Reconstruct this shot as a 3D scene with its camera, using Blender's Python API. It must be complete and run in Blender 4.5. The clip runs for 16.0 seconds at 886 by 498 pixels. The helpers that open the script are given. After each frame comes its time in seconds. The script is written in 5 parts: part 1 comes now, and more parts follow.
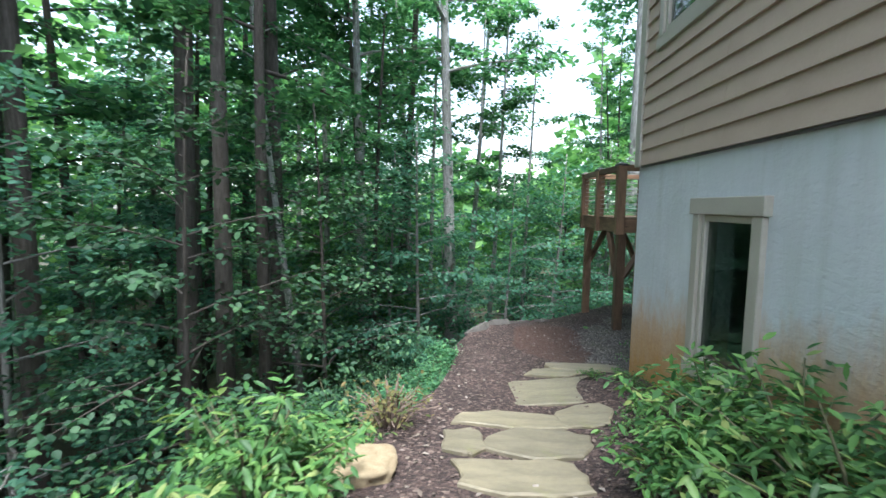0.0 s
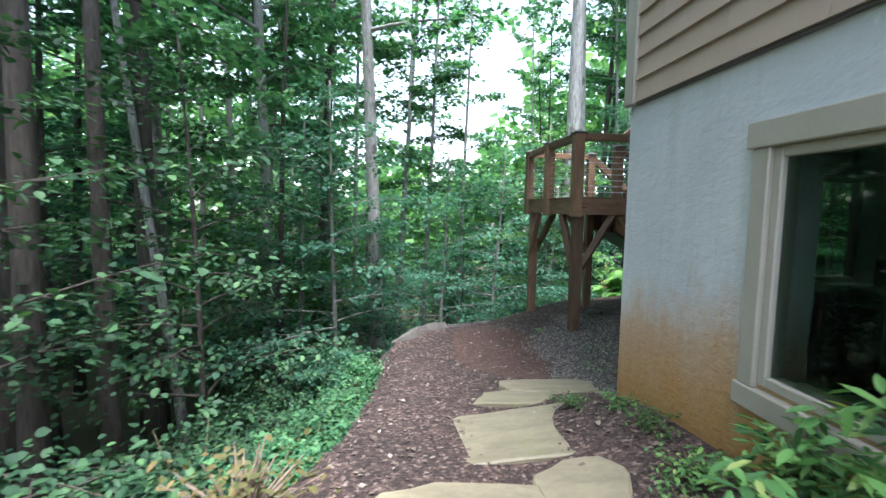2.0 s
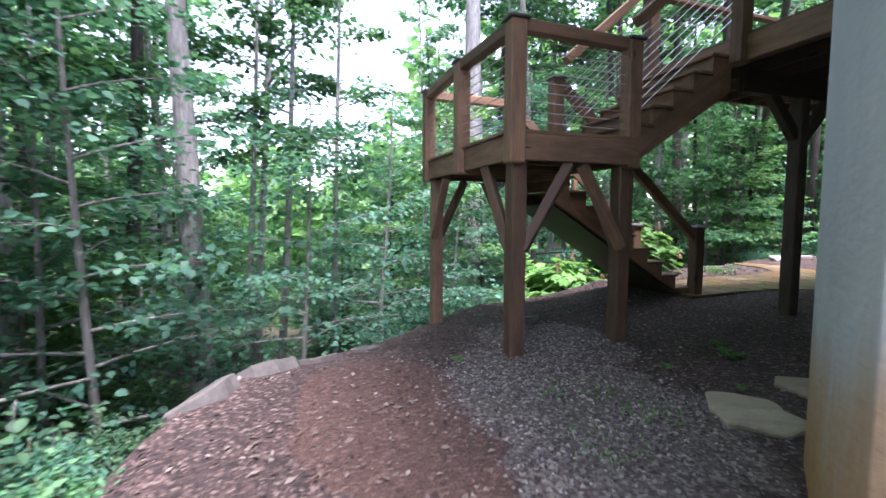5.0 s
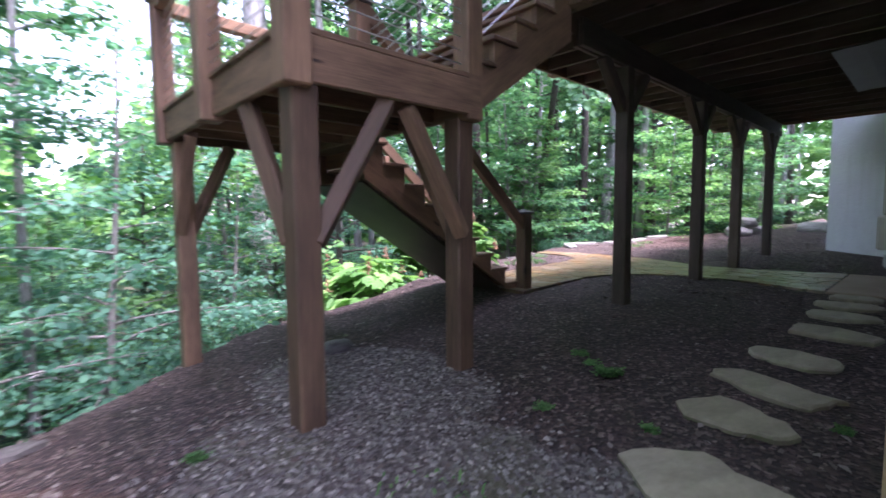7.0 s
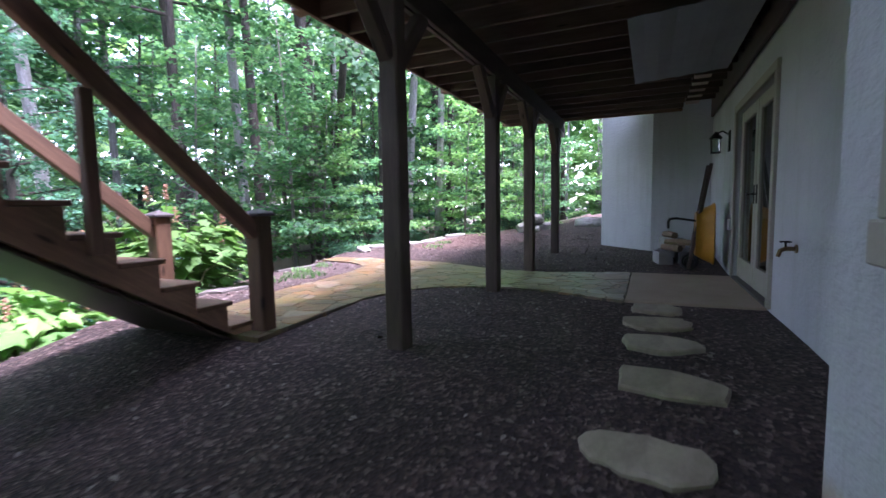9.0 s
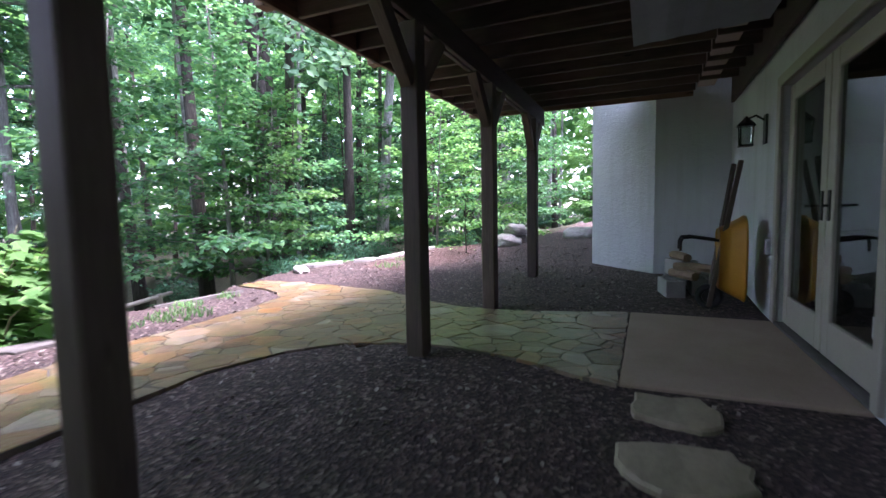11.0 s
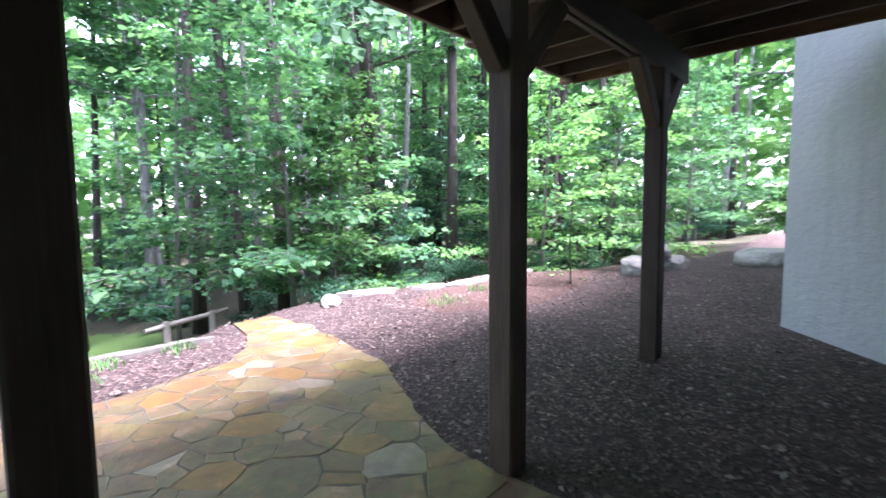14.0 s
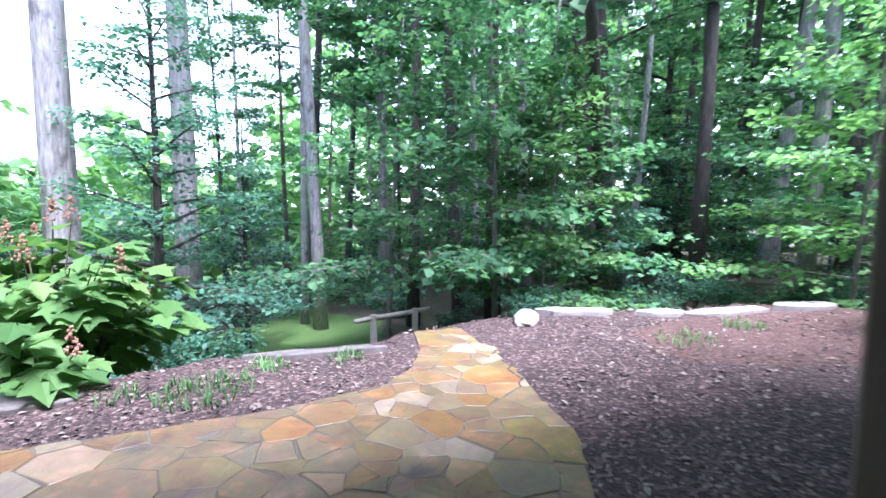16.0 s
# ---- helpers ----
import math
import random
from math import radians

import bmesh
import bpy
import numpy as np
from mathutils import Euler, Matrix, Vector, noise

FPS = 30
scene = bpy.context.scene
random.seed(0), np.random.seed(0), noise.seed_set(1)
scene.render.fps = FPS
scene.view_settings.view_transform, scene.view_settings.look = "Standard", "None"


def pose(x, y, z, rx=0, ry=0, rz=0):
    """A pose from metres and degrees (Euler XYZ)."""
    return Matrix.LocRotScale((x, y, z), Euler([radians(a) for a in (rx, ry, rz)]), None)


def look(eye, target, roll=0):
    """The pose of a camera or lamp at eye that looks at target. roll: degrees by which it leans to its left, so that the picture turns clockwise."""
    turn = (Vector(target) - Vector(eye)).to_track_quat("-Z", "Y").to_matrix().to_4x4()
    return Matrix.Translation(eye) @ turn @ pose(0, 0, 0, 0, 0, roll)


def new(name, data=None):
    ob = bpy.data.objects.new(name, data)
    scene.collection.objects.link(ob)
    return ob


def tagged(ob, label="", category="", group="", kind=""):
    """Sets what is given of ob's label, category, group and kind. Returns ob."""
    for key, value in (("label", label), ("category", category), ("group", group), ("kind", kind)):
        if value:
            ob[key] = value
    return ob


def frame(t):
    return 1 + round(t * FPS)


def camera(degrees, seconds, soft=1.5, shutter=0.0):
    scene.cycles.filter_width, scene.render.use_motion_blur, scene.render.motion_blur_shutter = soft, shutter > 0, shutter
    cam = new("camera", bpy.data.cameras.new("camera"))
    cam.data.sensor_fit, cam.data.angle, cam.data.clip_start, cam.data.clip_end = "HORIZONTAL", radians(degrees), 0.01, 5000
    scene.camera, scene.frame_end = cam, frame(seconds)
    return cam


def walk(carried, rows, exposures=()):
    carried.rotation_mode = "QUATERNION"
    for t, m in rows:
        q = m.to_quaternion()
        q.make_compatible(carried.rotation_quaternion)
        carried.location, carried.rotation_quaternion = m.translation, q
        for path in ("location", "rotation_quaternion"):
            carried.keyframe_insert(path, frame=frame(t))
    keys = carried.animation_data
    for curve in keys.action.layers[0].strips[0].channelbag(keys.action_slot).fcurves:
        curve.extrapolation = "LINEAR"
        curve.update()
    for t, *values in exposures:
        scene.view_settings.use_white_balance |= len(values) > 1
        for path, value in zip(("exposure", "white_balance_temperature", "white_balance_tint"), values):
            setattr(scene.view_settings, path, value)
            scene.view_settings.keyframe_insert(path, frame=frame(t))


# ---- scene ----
cam = camera(87.9, 16.0, shutter=0.5)
PATH = [
    (0, (1.02, 0.263, 1.962), (0.909, 2.25, 1.772), 0.8),
    (0.5, (1.03, 0.659, 1.847), (0.993, 2.651, 1.665), 0.2),
    (1, (1.043, 1.033, 1.76), (1.089, 3.024, 1.58), 0.1),
    (1.5, (1.041, 1.442, 1.712), (1.164, 3.43, 1.527), 0.5),
    (2, (1.073, 1.865, 1.622), (1.262, 3.848, 1.439), 0.9),
    (2.5, (1.142, 2.282, 1.492), (1.396, 4.258, 1.321), 0.6),
    (3, (1.249, 2.681, 1.413), (1.556, 4.649, 1.235), 0.2),
    (3.2, (1.289, 2.853, 1.362), (1.621, 4.817, 1.186), 0.1),
    (5.5, (1.867, 5.169, 1.039), (2.677, 6.992, 0.893), 0.6),
    (6, (2.029, 5.558, 0.994), (3.03, 7.282, 0.83), 0.9),
    (6.5, (2.258, 5.823, 0.922), (3.431, 7.437, 0.779), 0.2),
    (7, (2.571, 6.102, 0.916), (3.928, 7.564, 0.765), -0.5),
    (7.5, (3.025, 6.388, 0.936), (4.553, 7.667, 0.77), -0.7),
    (8, (3.437, 6.559, 0.919), (5.103, 7.653, 0.75), -0.9),
    (8.5, (3.877, 6.667, 0.936), (5.643, 7.589, 0.757), -1.1),
    (9, (4.374, 6.715, 0.942), (6.191, 7.533, 0.768), -1.0),
    (9.5, (4.831, 6.751, 0.989), (6.667, 7.523, 0.809), -0.9),
    (12, (7.404, 6.826, 1.09), (9.197, 7.701, 0.947), -1.2),
    (12.5, (7.906, 6.858, 1.209), (9.655, 7.813, 1.038), -1.3),
    (13, (8.368, 6.882, 1.221), (10.054, 7.948, 1.067), -1.2),
    (13.5, (8.855, 6.964, 1.225), (10.449, 8.164, 1.081), -0.8),
    (14, (9.199, 7.04, 1.285), (10.656, 8.4, 1.122), -0.5),
    (14.5, (9.446, 7.155, 1.242), (10.728, 8.683, 1.093), -0.7),
    (15, (9.729, 7.314, 1.31), (10.771, 9.013, 1.141), 0.1),
    (15.5, (9.93, 7.577, 1.304), (10.744, 9.397, 1.139), 0.8),
    (16, (10.094, 7.934, 1.234), (10.758, 9.814, 1.076), 0.9),
]
EXPOSURES = [(t, ev, kelvin, tint) for t, ev, kelvin, tint in ((0.0, 2.15, 6120, 9), (3.0, 2.55, 6150, 17), (5.5, 2.85, 6100, 35), (7.0, 3.2, 5950, 42), (9.0, 3.4, 5850, 46), (12.5, 3.45, 6000, 40), (13.5, 3.6, 6000, 38), (14.5, 3.8, 5850, 38), (15.2, 3.6, 5700, 36), (16.0, 3.1, 5550, 32))]
walk(cam, [(t, look(eye, target, roll)) for t, eye, target, roll in PATH], EXPOSURES)
SKY, SUN = 0.14, 2.3

# ---- world and light ----
world = bpy.data.worlds.new("overcast_sky")
scene.world = world
world.use_nodes = True
wn, wl = world.node_tree.nodes, world.node_tree.links
sky = wn.new("ShaderNodeTexSky")
sky.sky_type = "NISHITA"
sky.sun_disc = False
sky.sun_elevation = radians(70)
sky.sun_rotation = radians(169)
sky.air_density, sky.dust_density, sky.ozone_density = 1.0, 1.5, 1.0
veil = wn.new("ShaderNodeHueSaturation")
veil.inputs["Saturation"].default_value = 0.6
wl.new(sky.outputs[0], veil.inputs["Color"])
wl.new(veil.outputs[0], wn["Background"].inputs["Color"])
wn["Background"].inputs["Strength"].default_value = SKY

sun = new("sun", bpy.data.lights.new("sun", "SUN"))
sun.data.energy, sun.data.angle, sun.data.color = SUN, radians(20), (1.0, 0.985, 0.96)
sun.matrix_world = look((0, 0, 30), (-2, 10, 0))

# ---- materials ----


def shader(name):
    m = bpy.data.materials.new(name)
    m.use_nodes = True
    nt = m.node_tree
    return m, nt, nt.nodes["Principled BSDF"]


def node(nt, kind, **values):
    n = nt.nodes.new(kind)
    for key, value in values.items():
        n.inputs[key].default_value = value
    return n


def ramp(nt, source, stops):
    r = nt.nodes.new("ShaderNodeValToRGB")
    while len(r.color_ramp.elements) < len(stops):
        r.color_ramp.elements.new(0.5)
    for e, (p, c) in zip(r.color_ramp.elements, stops):
        e.position, e.color = p, (*c, 1)
    nt.links.new(source, r.inputs[0])
    return r.outputs[0]


def blend(nt, fac, a, b, mode="MIX"):
    n = nt.nodes.new("ShaderNodeMix")
    n.data_type, n.blend_type = "RGBA", mode
    for s, v in ((n.inputs[0], fac), (n.inputs[6], a), (n.inputs[7], b)):
        if isinstance(v, (int, float)):
            s.default_value = v
        elif isinstance(v, tuple):
            s.default_value = (*v, 1)
        else:
            nt.links.new(v, s)
    return n.outputs[2]


def coords(nt, kind="Object", scale=(1, 1, 1)):
    tc = nt.nodes.new("ShaderNodeTexCoord")
    mp = nt.nodes.new("ShaderNodeMapping")
    mp.inputs["Scale"].default_value = scale
    nt.links.new(tc.outputs[kind], mp.inputs[0])
    return mp.outputs[0]


def noisy(nt, vec, scale, detail=6, rough=0.6):
    n = node(nt, "ShaderNodeTexNoise", Scale=scale, Detail=detail, Roughness=rough)
    nt.links.new(vec, n.inputs["Vector"])
    return n.outputs["Fac"]


def bump(nt, b, height, strength, distance):
    n = node(nt, "ShaderNodeBump", Strength=strength, Distance=distance)
    nt.links.new(height, n.inputs["Height"])
    nt.links.new(n.outputs[0], b.inputs["Normal"])


def rand_id(nt):
    return nt.nodes.new("ShaderNodeObjectInfo").outputs["Random"]


def plain(name, c1, c2, rough=0.7, scale=6, relief=0.2, metal=0.0, fine=60):
    """Two scales of noise between two colours, with fine relief."""
    m, nt, b = shader(name)
    v = coords(nt)
    big, small = noisy(nt, v, scale), noisy(nt, v, fine, 4)
    c = blend(nt, 0.35, ramp(nt, big, [(0.3, c1), (0.7, c2)]), ramp(nt, small, [(0.3, c1), (0.7, c2)]))
    nt.links.new(c, b.inputs["Base Color"])
    b.inputs["Roughness"].default_value, b.inputs["Metallic"].default_value = rough, metal
    bump(nt, b, small, relief, 0.004)
    return m


def timber(name, dark, mid, light, rough=0.65):
    """Sawn wood, its grain along u; boards differ."""
    m, nt, b = shader(name)
    uv = nt.nodes.new("ShaderNodeTexCoord").outputs["UV"]
    shift = nt.nodes.new("ShaderNodeVectorMath")
    shift.operation = "ADD"
    nt.links.new(uv, shift.inputs[0])
    mul = nt.nodes.new("ShaderNodeVectorMath")
    mul.operation = "SCALE"
    mul.inputs[0].default_value = (17, 31, 0)
    nt.links.new(rand_id(nt), mul.inputs["Scale"])
    nt.links.new(mul.outputs[0], shift.inputs[1])
    mp = nt.nodes.new("ShaderNodeMapping")
    mp.inputs["Scale"].default_value = (1.2, 26, 1)
    nt.links.new(shift.outputs[0], mp.inputs[0])
    grain = noisy(nt, mp.outputs[0], 3.0, 8, 0.65)
    mp2 = nt.nodes.new("ShaderNodeMapping")
    mp2.inputs["Scale"].default_value = (1.0, 3.5, 1)
    nt.links.new(shift.outputs[0], mp2.inputs[0])
    blotch = noisy(nt, mp2.outputs[0], 2.2, 5)
    knots = node(nt, "ShaderNodeTexVoronoi", Scale=1.9)
    nt.links.new(mp2.outputs[0], knots.inputs["Vector"])
    c = ramp(nt, grain, [(0.28, dark), (0.5, mid), (0.75, light)])
    c = blend(nt, 0.5, c, ramp(nt, blotch, [(0.3, dark), (0.7, light)]), "MIX")
    k = ramp(nt, knots.outputs["Distance"], [(0.05, (1, 1, 1)), (0.13, (0, 0, 0))])
    c = blend(nt, k, c, (dark[0] * 0.45, dark[1] * 0.4, dark[2] * 0.4))
    tone = nt.nodes.new("ShaderNodeMapRange")
    tone.inputs[3].default_value, tone.inputs[4].default_value = 0.58, 1.35
    nt.links.new(rand_id(nt), tone.inputs[0])
    comb = nt.nodes.new("ShaderNodeCombineColor")
    for i in range(3):
        nt.links.new(tone.outputs[0], comb.inputs[i])
    c = blend(nt, 1.0, c, comb.outputs[0], "MULTIPLY")
    nt.links.new(c, b.inputs["Base Color"])
    b.inputs["Roughness"].default_value = rough
    bump(nt, b, grain, 0.35, 0.004)
    return m


def leafy(name, stops, glow=0.5, rough=0.45):
    """Leaves, each its own green, letting some light through."""
    m, nt, b = shader(name)
    geo = nt.nodes.new("ShaderNodeNewGeometry")
    c = ramp(nt, geo.outputs["Random Per Island"], stops)
    v = coords(nt)
    c = blend(nt, ramp(nt, noisy(nt, v, 1.1, 3), [(0.35, (0, 0, 0)), (0.65, (1, 1, 1))]), c, blend(nt, 1.0, c, (0.62, 0.72, 0.7), "MULTIPLY"))
    tone = nt.nodes.new("ShaderNodeHueSaturation")
    vary = nt.nodes.new("ShaderNodeMapRange")
    vary.inputs[3].default_value, vary.inputs[4].default_value = 0.75, 1.25
    nt.links.new(rand_id(nt), vary.inputs[0])
    nt.links.new(vary.outputs[0], tone.inputs["Value"])
    nt.links.new(c, tone.inputs["Color"])
    nt.links.new(tone.outputs[0], b.inputs["Base Color"])
    b.inputs["Roughness"].default_value = rough + 0.15
    b.inputs["Specular IOR Level"].default_value = 0.3
    tr = nt.nodes.new("ShaderNodeBsdfTranslucent")
    bright = blend(nt, 1.0, tone.outputs[0], (1.15, 1.2, 0.85), "MULTIPLY")
    nt.links.new(bright, tr.inputs[0])
    mix = nt.nodes.new("ShaderNodeMixShader")
    mix.inputs[0].default_value = glow
    nt.links.new(b.outputs[0], mix.inputs[1])
    nt.links.new(tr.outputs[0], mix.inputs[2])
    nt.links.new(mix.outputs[0], nt.nodes["Material Output"].inputs[0])
    return m


def barky(name, dark, mid, light, patch=(0.5, 0.52, 0.5), much=0.62):
    m, nt, b = shader(name)
    v = coords(nt, "Object", (9, 9, 1.3))
    f = noisy(nt, v, 3.0, 8, 0.7)
    p = noisy(nt, coords(nt, "Object", (3, 3, 1.6)), 1.4, 6)
    c = ramp(nt, f, [(0.3, dark), (0.5, mid), (0.72, light)])
    c = blend(nt, ramp(nt, p, [(much, (0, 0, 0)), (much + 0.1, (0.8, 0.8, 0.8))]), c, patch)
    nt.links.new(c, b.inputs["Base Color"])
    b.inputs["Roughness"].default_value = 0.9
    bump(nt, b, f, 0.8, 0.03)
    return m


def stucco_paint(name):
    """Pale trowelled stucco, stained ochre by splashed soil close above the ground."""
    m, nt, b = shader(name)
    v = coords(nt)
    big, fine = noisy(nt, v, 0.9, 5), noisy(nt, coords(nt, "Object", (1, 1, 2.2)), 26, 5)
    streak = noisy(nt, coords(nt, "Object", (3.5, 3.5, 0.25)), 1.6, 5)
    c = ramp(nt, big, [(0.3, (0.47, 0.49, 0.505)), (0.7, (0.59, 0.61, 0.615))])
    c = blend(nt, ramp(nt, streak, [(0.52, (0, 0, 0)), (0.75, (0.55, 0.55, 0.55))]), c, (0.40, 0.42, 0.39))
    att = nt.nodes.new("ShaderNodeAttribute")
    att.attribute_name = "splash"
    edge = nt.nodes.new("ShaderNodeMath")
    edge.operation = "ADD"
    nt.links.new(att.outputs["Fac"], edge.inputs[0])
    jit = nt.nodes.new("ShaderNodeMapRange")
    jit.inputs[3].default_value, jit.inputs[4].default_value = -0.38, 0.38
    nt.links.new(noisy(nt, coords(nt, "Object", (2.4, 2.4, 1.0)), 1.8, 7, 0.7), jit.inputs[0])
    nt.links.new(jit.outputs[0], edge.inputs[1])
    s = ramp(nt, edge.outputs[0], [(0.22, (0, 0, 0)), (0.5, (0.66, 0.66, 0.66)), (0.85, (0.95, 0.95, 0.95))])
    c = blend(nt, s, c, ramp(nt, fine, [(0.3, (0.40, 0.19, 0.05)), (0.7, (0.50, 0.28, 0.09))]))
    nt.links.new(c, b.inputs["Base Color"])
    b.inputs["Roughness"].default_value = 0.85
    knobs = noisy(nt, coords(nt, "Object", (1, 1, 1.5)), 13, 5, 0.55)
    lumps = nt.nodes.new("ShaderNodeMath")
    lumps.operation = "MULTIPLY_ADD"
    lumps.inputs[1].default_value = 2.0
    nt.links.new(knobs, lumps.inputs[0])
    nt.links.new(fine, lumps.inputs[2])
    bump(nt, b, lumps.outputs[0], 0.5, 0.010)
    return m


STUCCO = stucco_paint("stucco")
INSIDE = plain("inner_wall", (0.4, 0.4, 0.38), (0.48, 0.47, 0.45), 0.9)
SIDING = plain("siding_paint", (0.35, 0.265, 0.205), (0.42, 0.32, 0.25), 0.6, 2.0, 0.3)
TRIM = plain("trim_paint", (0.33, 0.305, 0.25), (0.40, 0.37, 0.31), 0.55, 3.0, 0.15)
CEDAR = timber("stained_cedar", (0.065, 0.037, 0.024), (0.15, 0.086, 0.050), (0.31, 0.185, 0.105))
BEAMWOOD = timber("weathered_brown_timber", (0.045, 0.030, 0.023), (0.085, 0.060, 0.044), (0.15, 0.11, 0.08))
CAPWOOD = plain("dark_cap", (0.05, 0.045, 0.045), (0.10, 0.09, 0.09), 0.5)
STEEL = plain("steel_cable", (0.5, 0.5, 0.5), (0.62, 0.62, 0.62), 0.3, 8, 0.05, 1.0)
IRON = plain("black_iron", (0.015, 0.015, 0.015), (0.03, 0.028, 0.026), 0.5, 8, 0.2, 0.6)
BRASS = plain("dull_brass", (0.16, 0.11, 0.05), (0.26, 0.18, 0.09), 0.45, 9, 0.2, 0.8)
YELLOW = plain("yellow_paint", (0.50, 0.22, 0.015), (0.62, 0.30, 0.03), 0.45, 3, 0.15)
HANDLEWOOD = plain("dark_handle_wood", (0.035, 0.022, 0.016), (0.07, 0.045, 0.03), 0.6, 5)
RUBBER = plain("rubber", (0.015, 0.015, 0.016), (0.03, 0.03, 0.03), 0.8, 8)
BLOCK = plain("concrete_block", (0.26, 0.26, 0.25), (0.36, 0.36, 0.34), 0.9, 7, 0.6)
FIREWOOD = plain("cut_wood", (0.15, 0.10, 0.065), (0.30, 0.21, 0.13), 0.8, 9, 0.5)
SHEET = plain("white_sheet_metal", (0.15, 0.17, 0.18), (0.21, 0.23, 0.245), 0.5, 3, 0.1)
CONCRETE = plain("concrete", (0.27, 0.205, 0.145), (0.38, 0.30, 0.22), 0.8, 2.2, 0.3)
ROOFING = plain("roof_shingle", (0.07, 0.065, 0.06), (0.12, 0.11, 0.10), 0.9, 5, 0.6)
FENCEWOOD = plain("grey_log", (0.30, 0.28, 0.24), (0.44, 0.42, 0.37), 0.85, 8, 0.5)
ROCK = plain("pale_boulder", (0.17, 0.16, 0.145), (0.42, 0.405, 0.38), 0.85, 4, 0.8, fine=30)
GREYROCK = plain("grey_edging_rock", (0.06, 0.055, 0.05), (0.15, 0.14, 0.125), 0.9, 5, 0.9, fine=28)
CLAYROCK = plain("ochre_boulder", (0.20, 0.15, 0.085), (0.33, 0.27, 0.175), 0.85, 5, 0.8, fine=30)
DRYSTEM = plain("dry_stems", (0.16, 0.115, 0.09), (0.26, 0.20, 0.16), 0.9, 9)
GREENSTEM = plain("green_stems", (0.06, 0.06, 0.03), (0.10, 0.10, 0.05), 0.8, 9)
PANICLE = plain("rusty_flower_heads", (0.22, 0.12, 0.075), (0.34, 0.20, 0.13), 0.9, 20)
PLASTIC = plain("pale_plastic", (0.40, 0.40, 0.40), (0.48, 0.48, 0.48), 0.4)


def slab_stone(name, tints, moss=0.58, stain=0.0, rough=0.55):
    """Flagstone: each slab its own tint, veined, mossy in places."""
    m, nt, b = shader(name)
    n = len(tints)
    c = ramp(nt, rand_id(nt), [((i + 0.5) / n, t) for i, t in enumerate(tints)])
    v = coords(nt)
    vein = noisy(nt, coords(nt, "Object", (1, 3.0, 1)), 2.3, 8, 0.65)
    c = blend(nt, 0.75, c, ramp(nt, vein, [(0.25, (0.35, 0.33, 0.30)), (0.5, (0.8, 0.78, 0.74)), (0.78, (1.25, 1.2, 1.1))]), "MULTIPLY")
    g = ramp(nt, noisy(nt, v, 1.3, 6, 0.65), [(moss, (0, 0, 0)), (moss + 0.12, (0.7, 0.7, 0.7))])
    c = blend(nt, g, c, (0.16, 0.17, 0.05))
    if stain:
        where = nt.nodes.new("ShaderNodeNewGeometry").outputs["Position"]
        c = blend(nt, stain, c, ramp(nt, noisy(nt, where, 4.2, 8, 0.72), [(0.33, (0.05, 0.04, 0.035)), (0.44, (0.17, 0.10, 0.05)), (0.52, (0.14, 0.13, 0.05)), (0.6, (0.28, 0.15, 0.06)), (0.7, (0.36, 0.32, 0.26))]))
    fine = noisy(nt, v, 22, 6)
    c = blend(nt, 0.3, c, ramp(nt, fine, [(0.3, (0.5, 0.5, 0.48)), (0.7, (1.1, 1.1, 1.1))]), "MULTIPLY")
    nt.links.new(c, b.inputs["Base Color"])
    b.inputs["Roughness"].default_value = rough
    bump(nt, b, vein, 0.5, 0.02)
    return m


FLAG = slab_stone("patio_flagstone", [(0.13, 0.095, 0.075), (0.30, 0.115, 0.035), (0.14, 0.13, 0.125), (0.42, 0.17, 0.03), (0.50, 0.45, 0.39), (0.075, 0.066, 0.07), (0.20, 0.17, 0.05), (0.17, 0.08, 0.065), (0.24, 0.20, 0.15), (0.12, 0.10, 0.085)], 0.54, 0.6, 0.42)
STEPSTONE = slab_stone("path_slab", [(0.225, 0.205, 0.14), (0.265, 0.235, 0.165), (0.20, 0.18, 0.13)], 0.60)
LIGHTSTONE = slab_stone("stepping_slab", [(0.36, 0.315, 0.225), (0.41, 0.365, 0.27), (0.33, 0.285, 0.20)], 0.62)
MORTAR = plain("sandy_mortar", (0.075, 0.066, 0.048), (0.14, 0.122, 0.09), 0.9, 4, 0.5)

m, nt, b = shader("window_glass")
b.inputs["Base Color"].default_value = (0.42, 0.52, 0.47, 1)
b.inputs["Roughness"].default_value = 0.02
b.inputs["Transmission Weight"].default_value = 1.0
b.inputs["IOR"].default_value = 1.45
GLASS = m

GREEN = [(0.0, (0.052, 0.142, 0.079)), (0.35, (0.086, 0.234, 0.116)), (0.7, (0.127, 0.302, 0.146)), (1.0, (0.196, 0.388, 0.171))]
BLUEGREEN = [(0.0, (0.044, 0.125, 0.088)), (0.5, (0.076, 0.205, 0.140)), (1.0, (0.132, 0.291, 0.189))]
FRESH = [(0.0, (0.086, 0.211, 0.079)), (0.5, (0.144, 0.319, 0.116)), (1.0, (0.241, 0.433, 0.159))]
LEAF = leafy("tree_leaf", GREEN)
LEAF2 = leafy("dark_tree_leaf", BLUEGREEN)
LEAF3 = leafy("fresh_leaf", FRESH)
LIME = leafy("lime_leaf", [(0.0, (0.09, 0.22, 0.06)), (0.5, (0.15, 0.33, 0.09)), (1.0, (0.24, 0.42, 0.13))], 0.45)
# the dim of the understorey is put into this darker leaf colour
SHADELEAF = leafy("shaded_leaf", [(0.0, (0.018, 0.05, 0.028)), (0.5, (0.035, 0.09, 0.045)), (0.9, (0.06, 0.135, 0.06)), (1.0, (0.10, 0.2, 0.08))], 0.25)
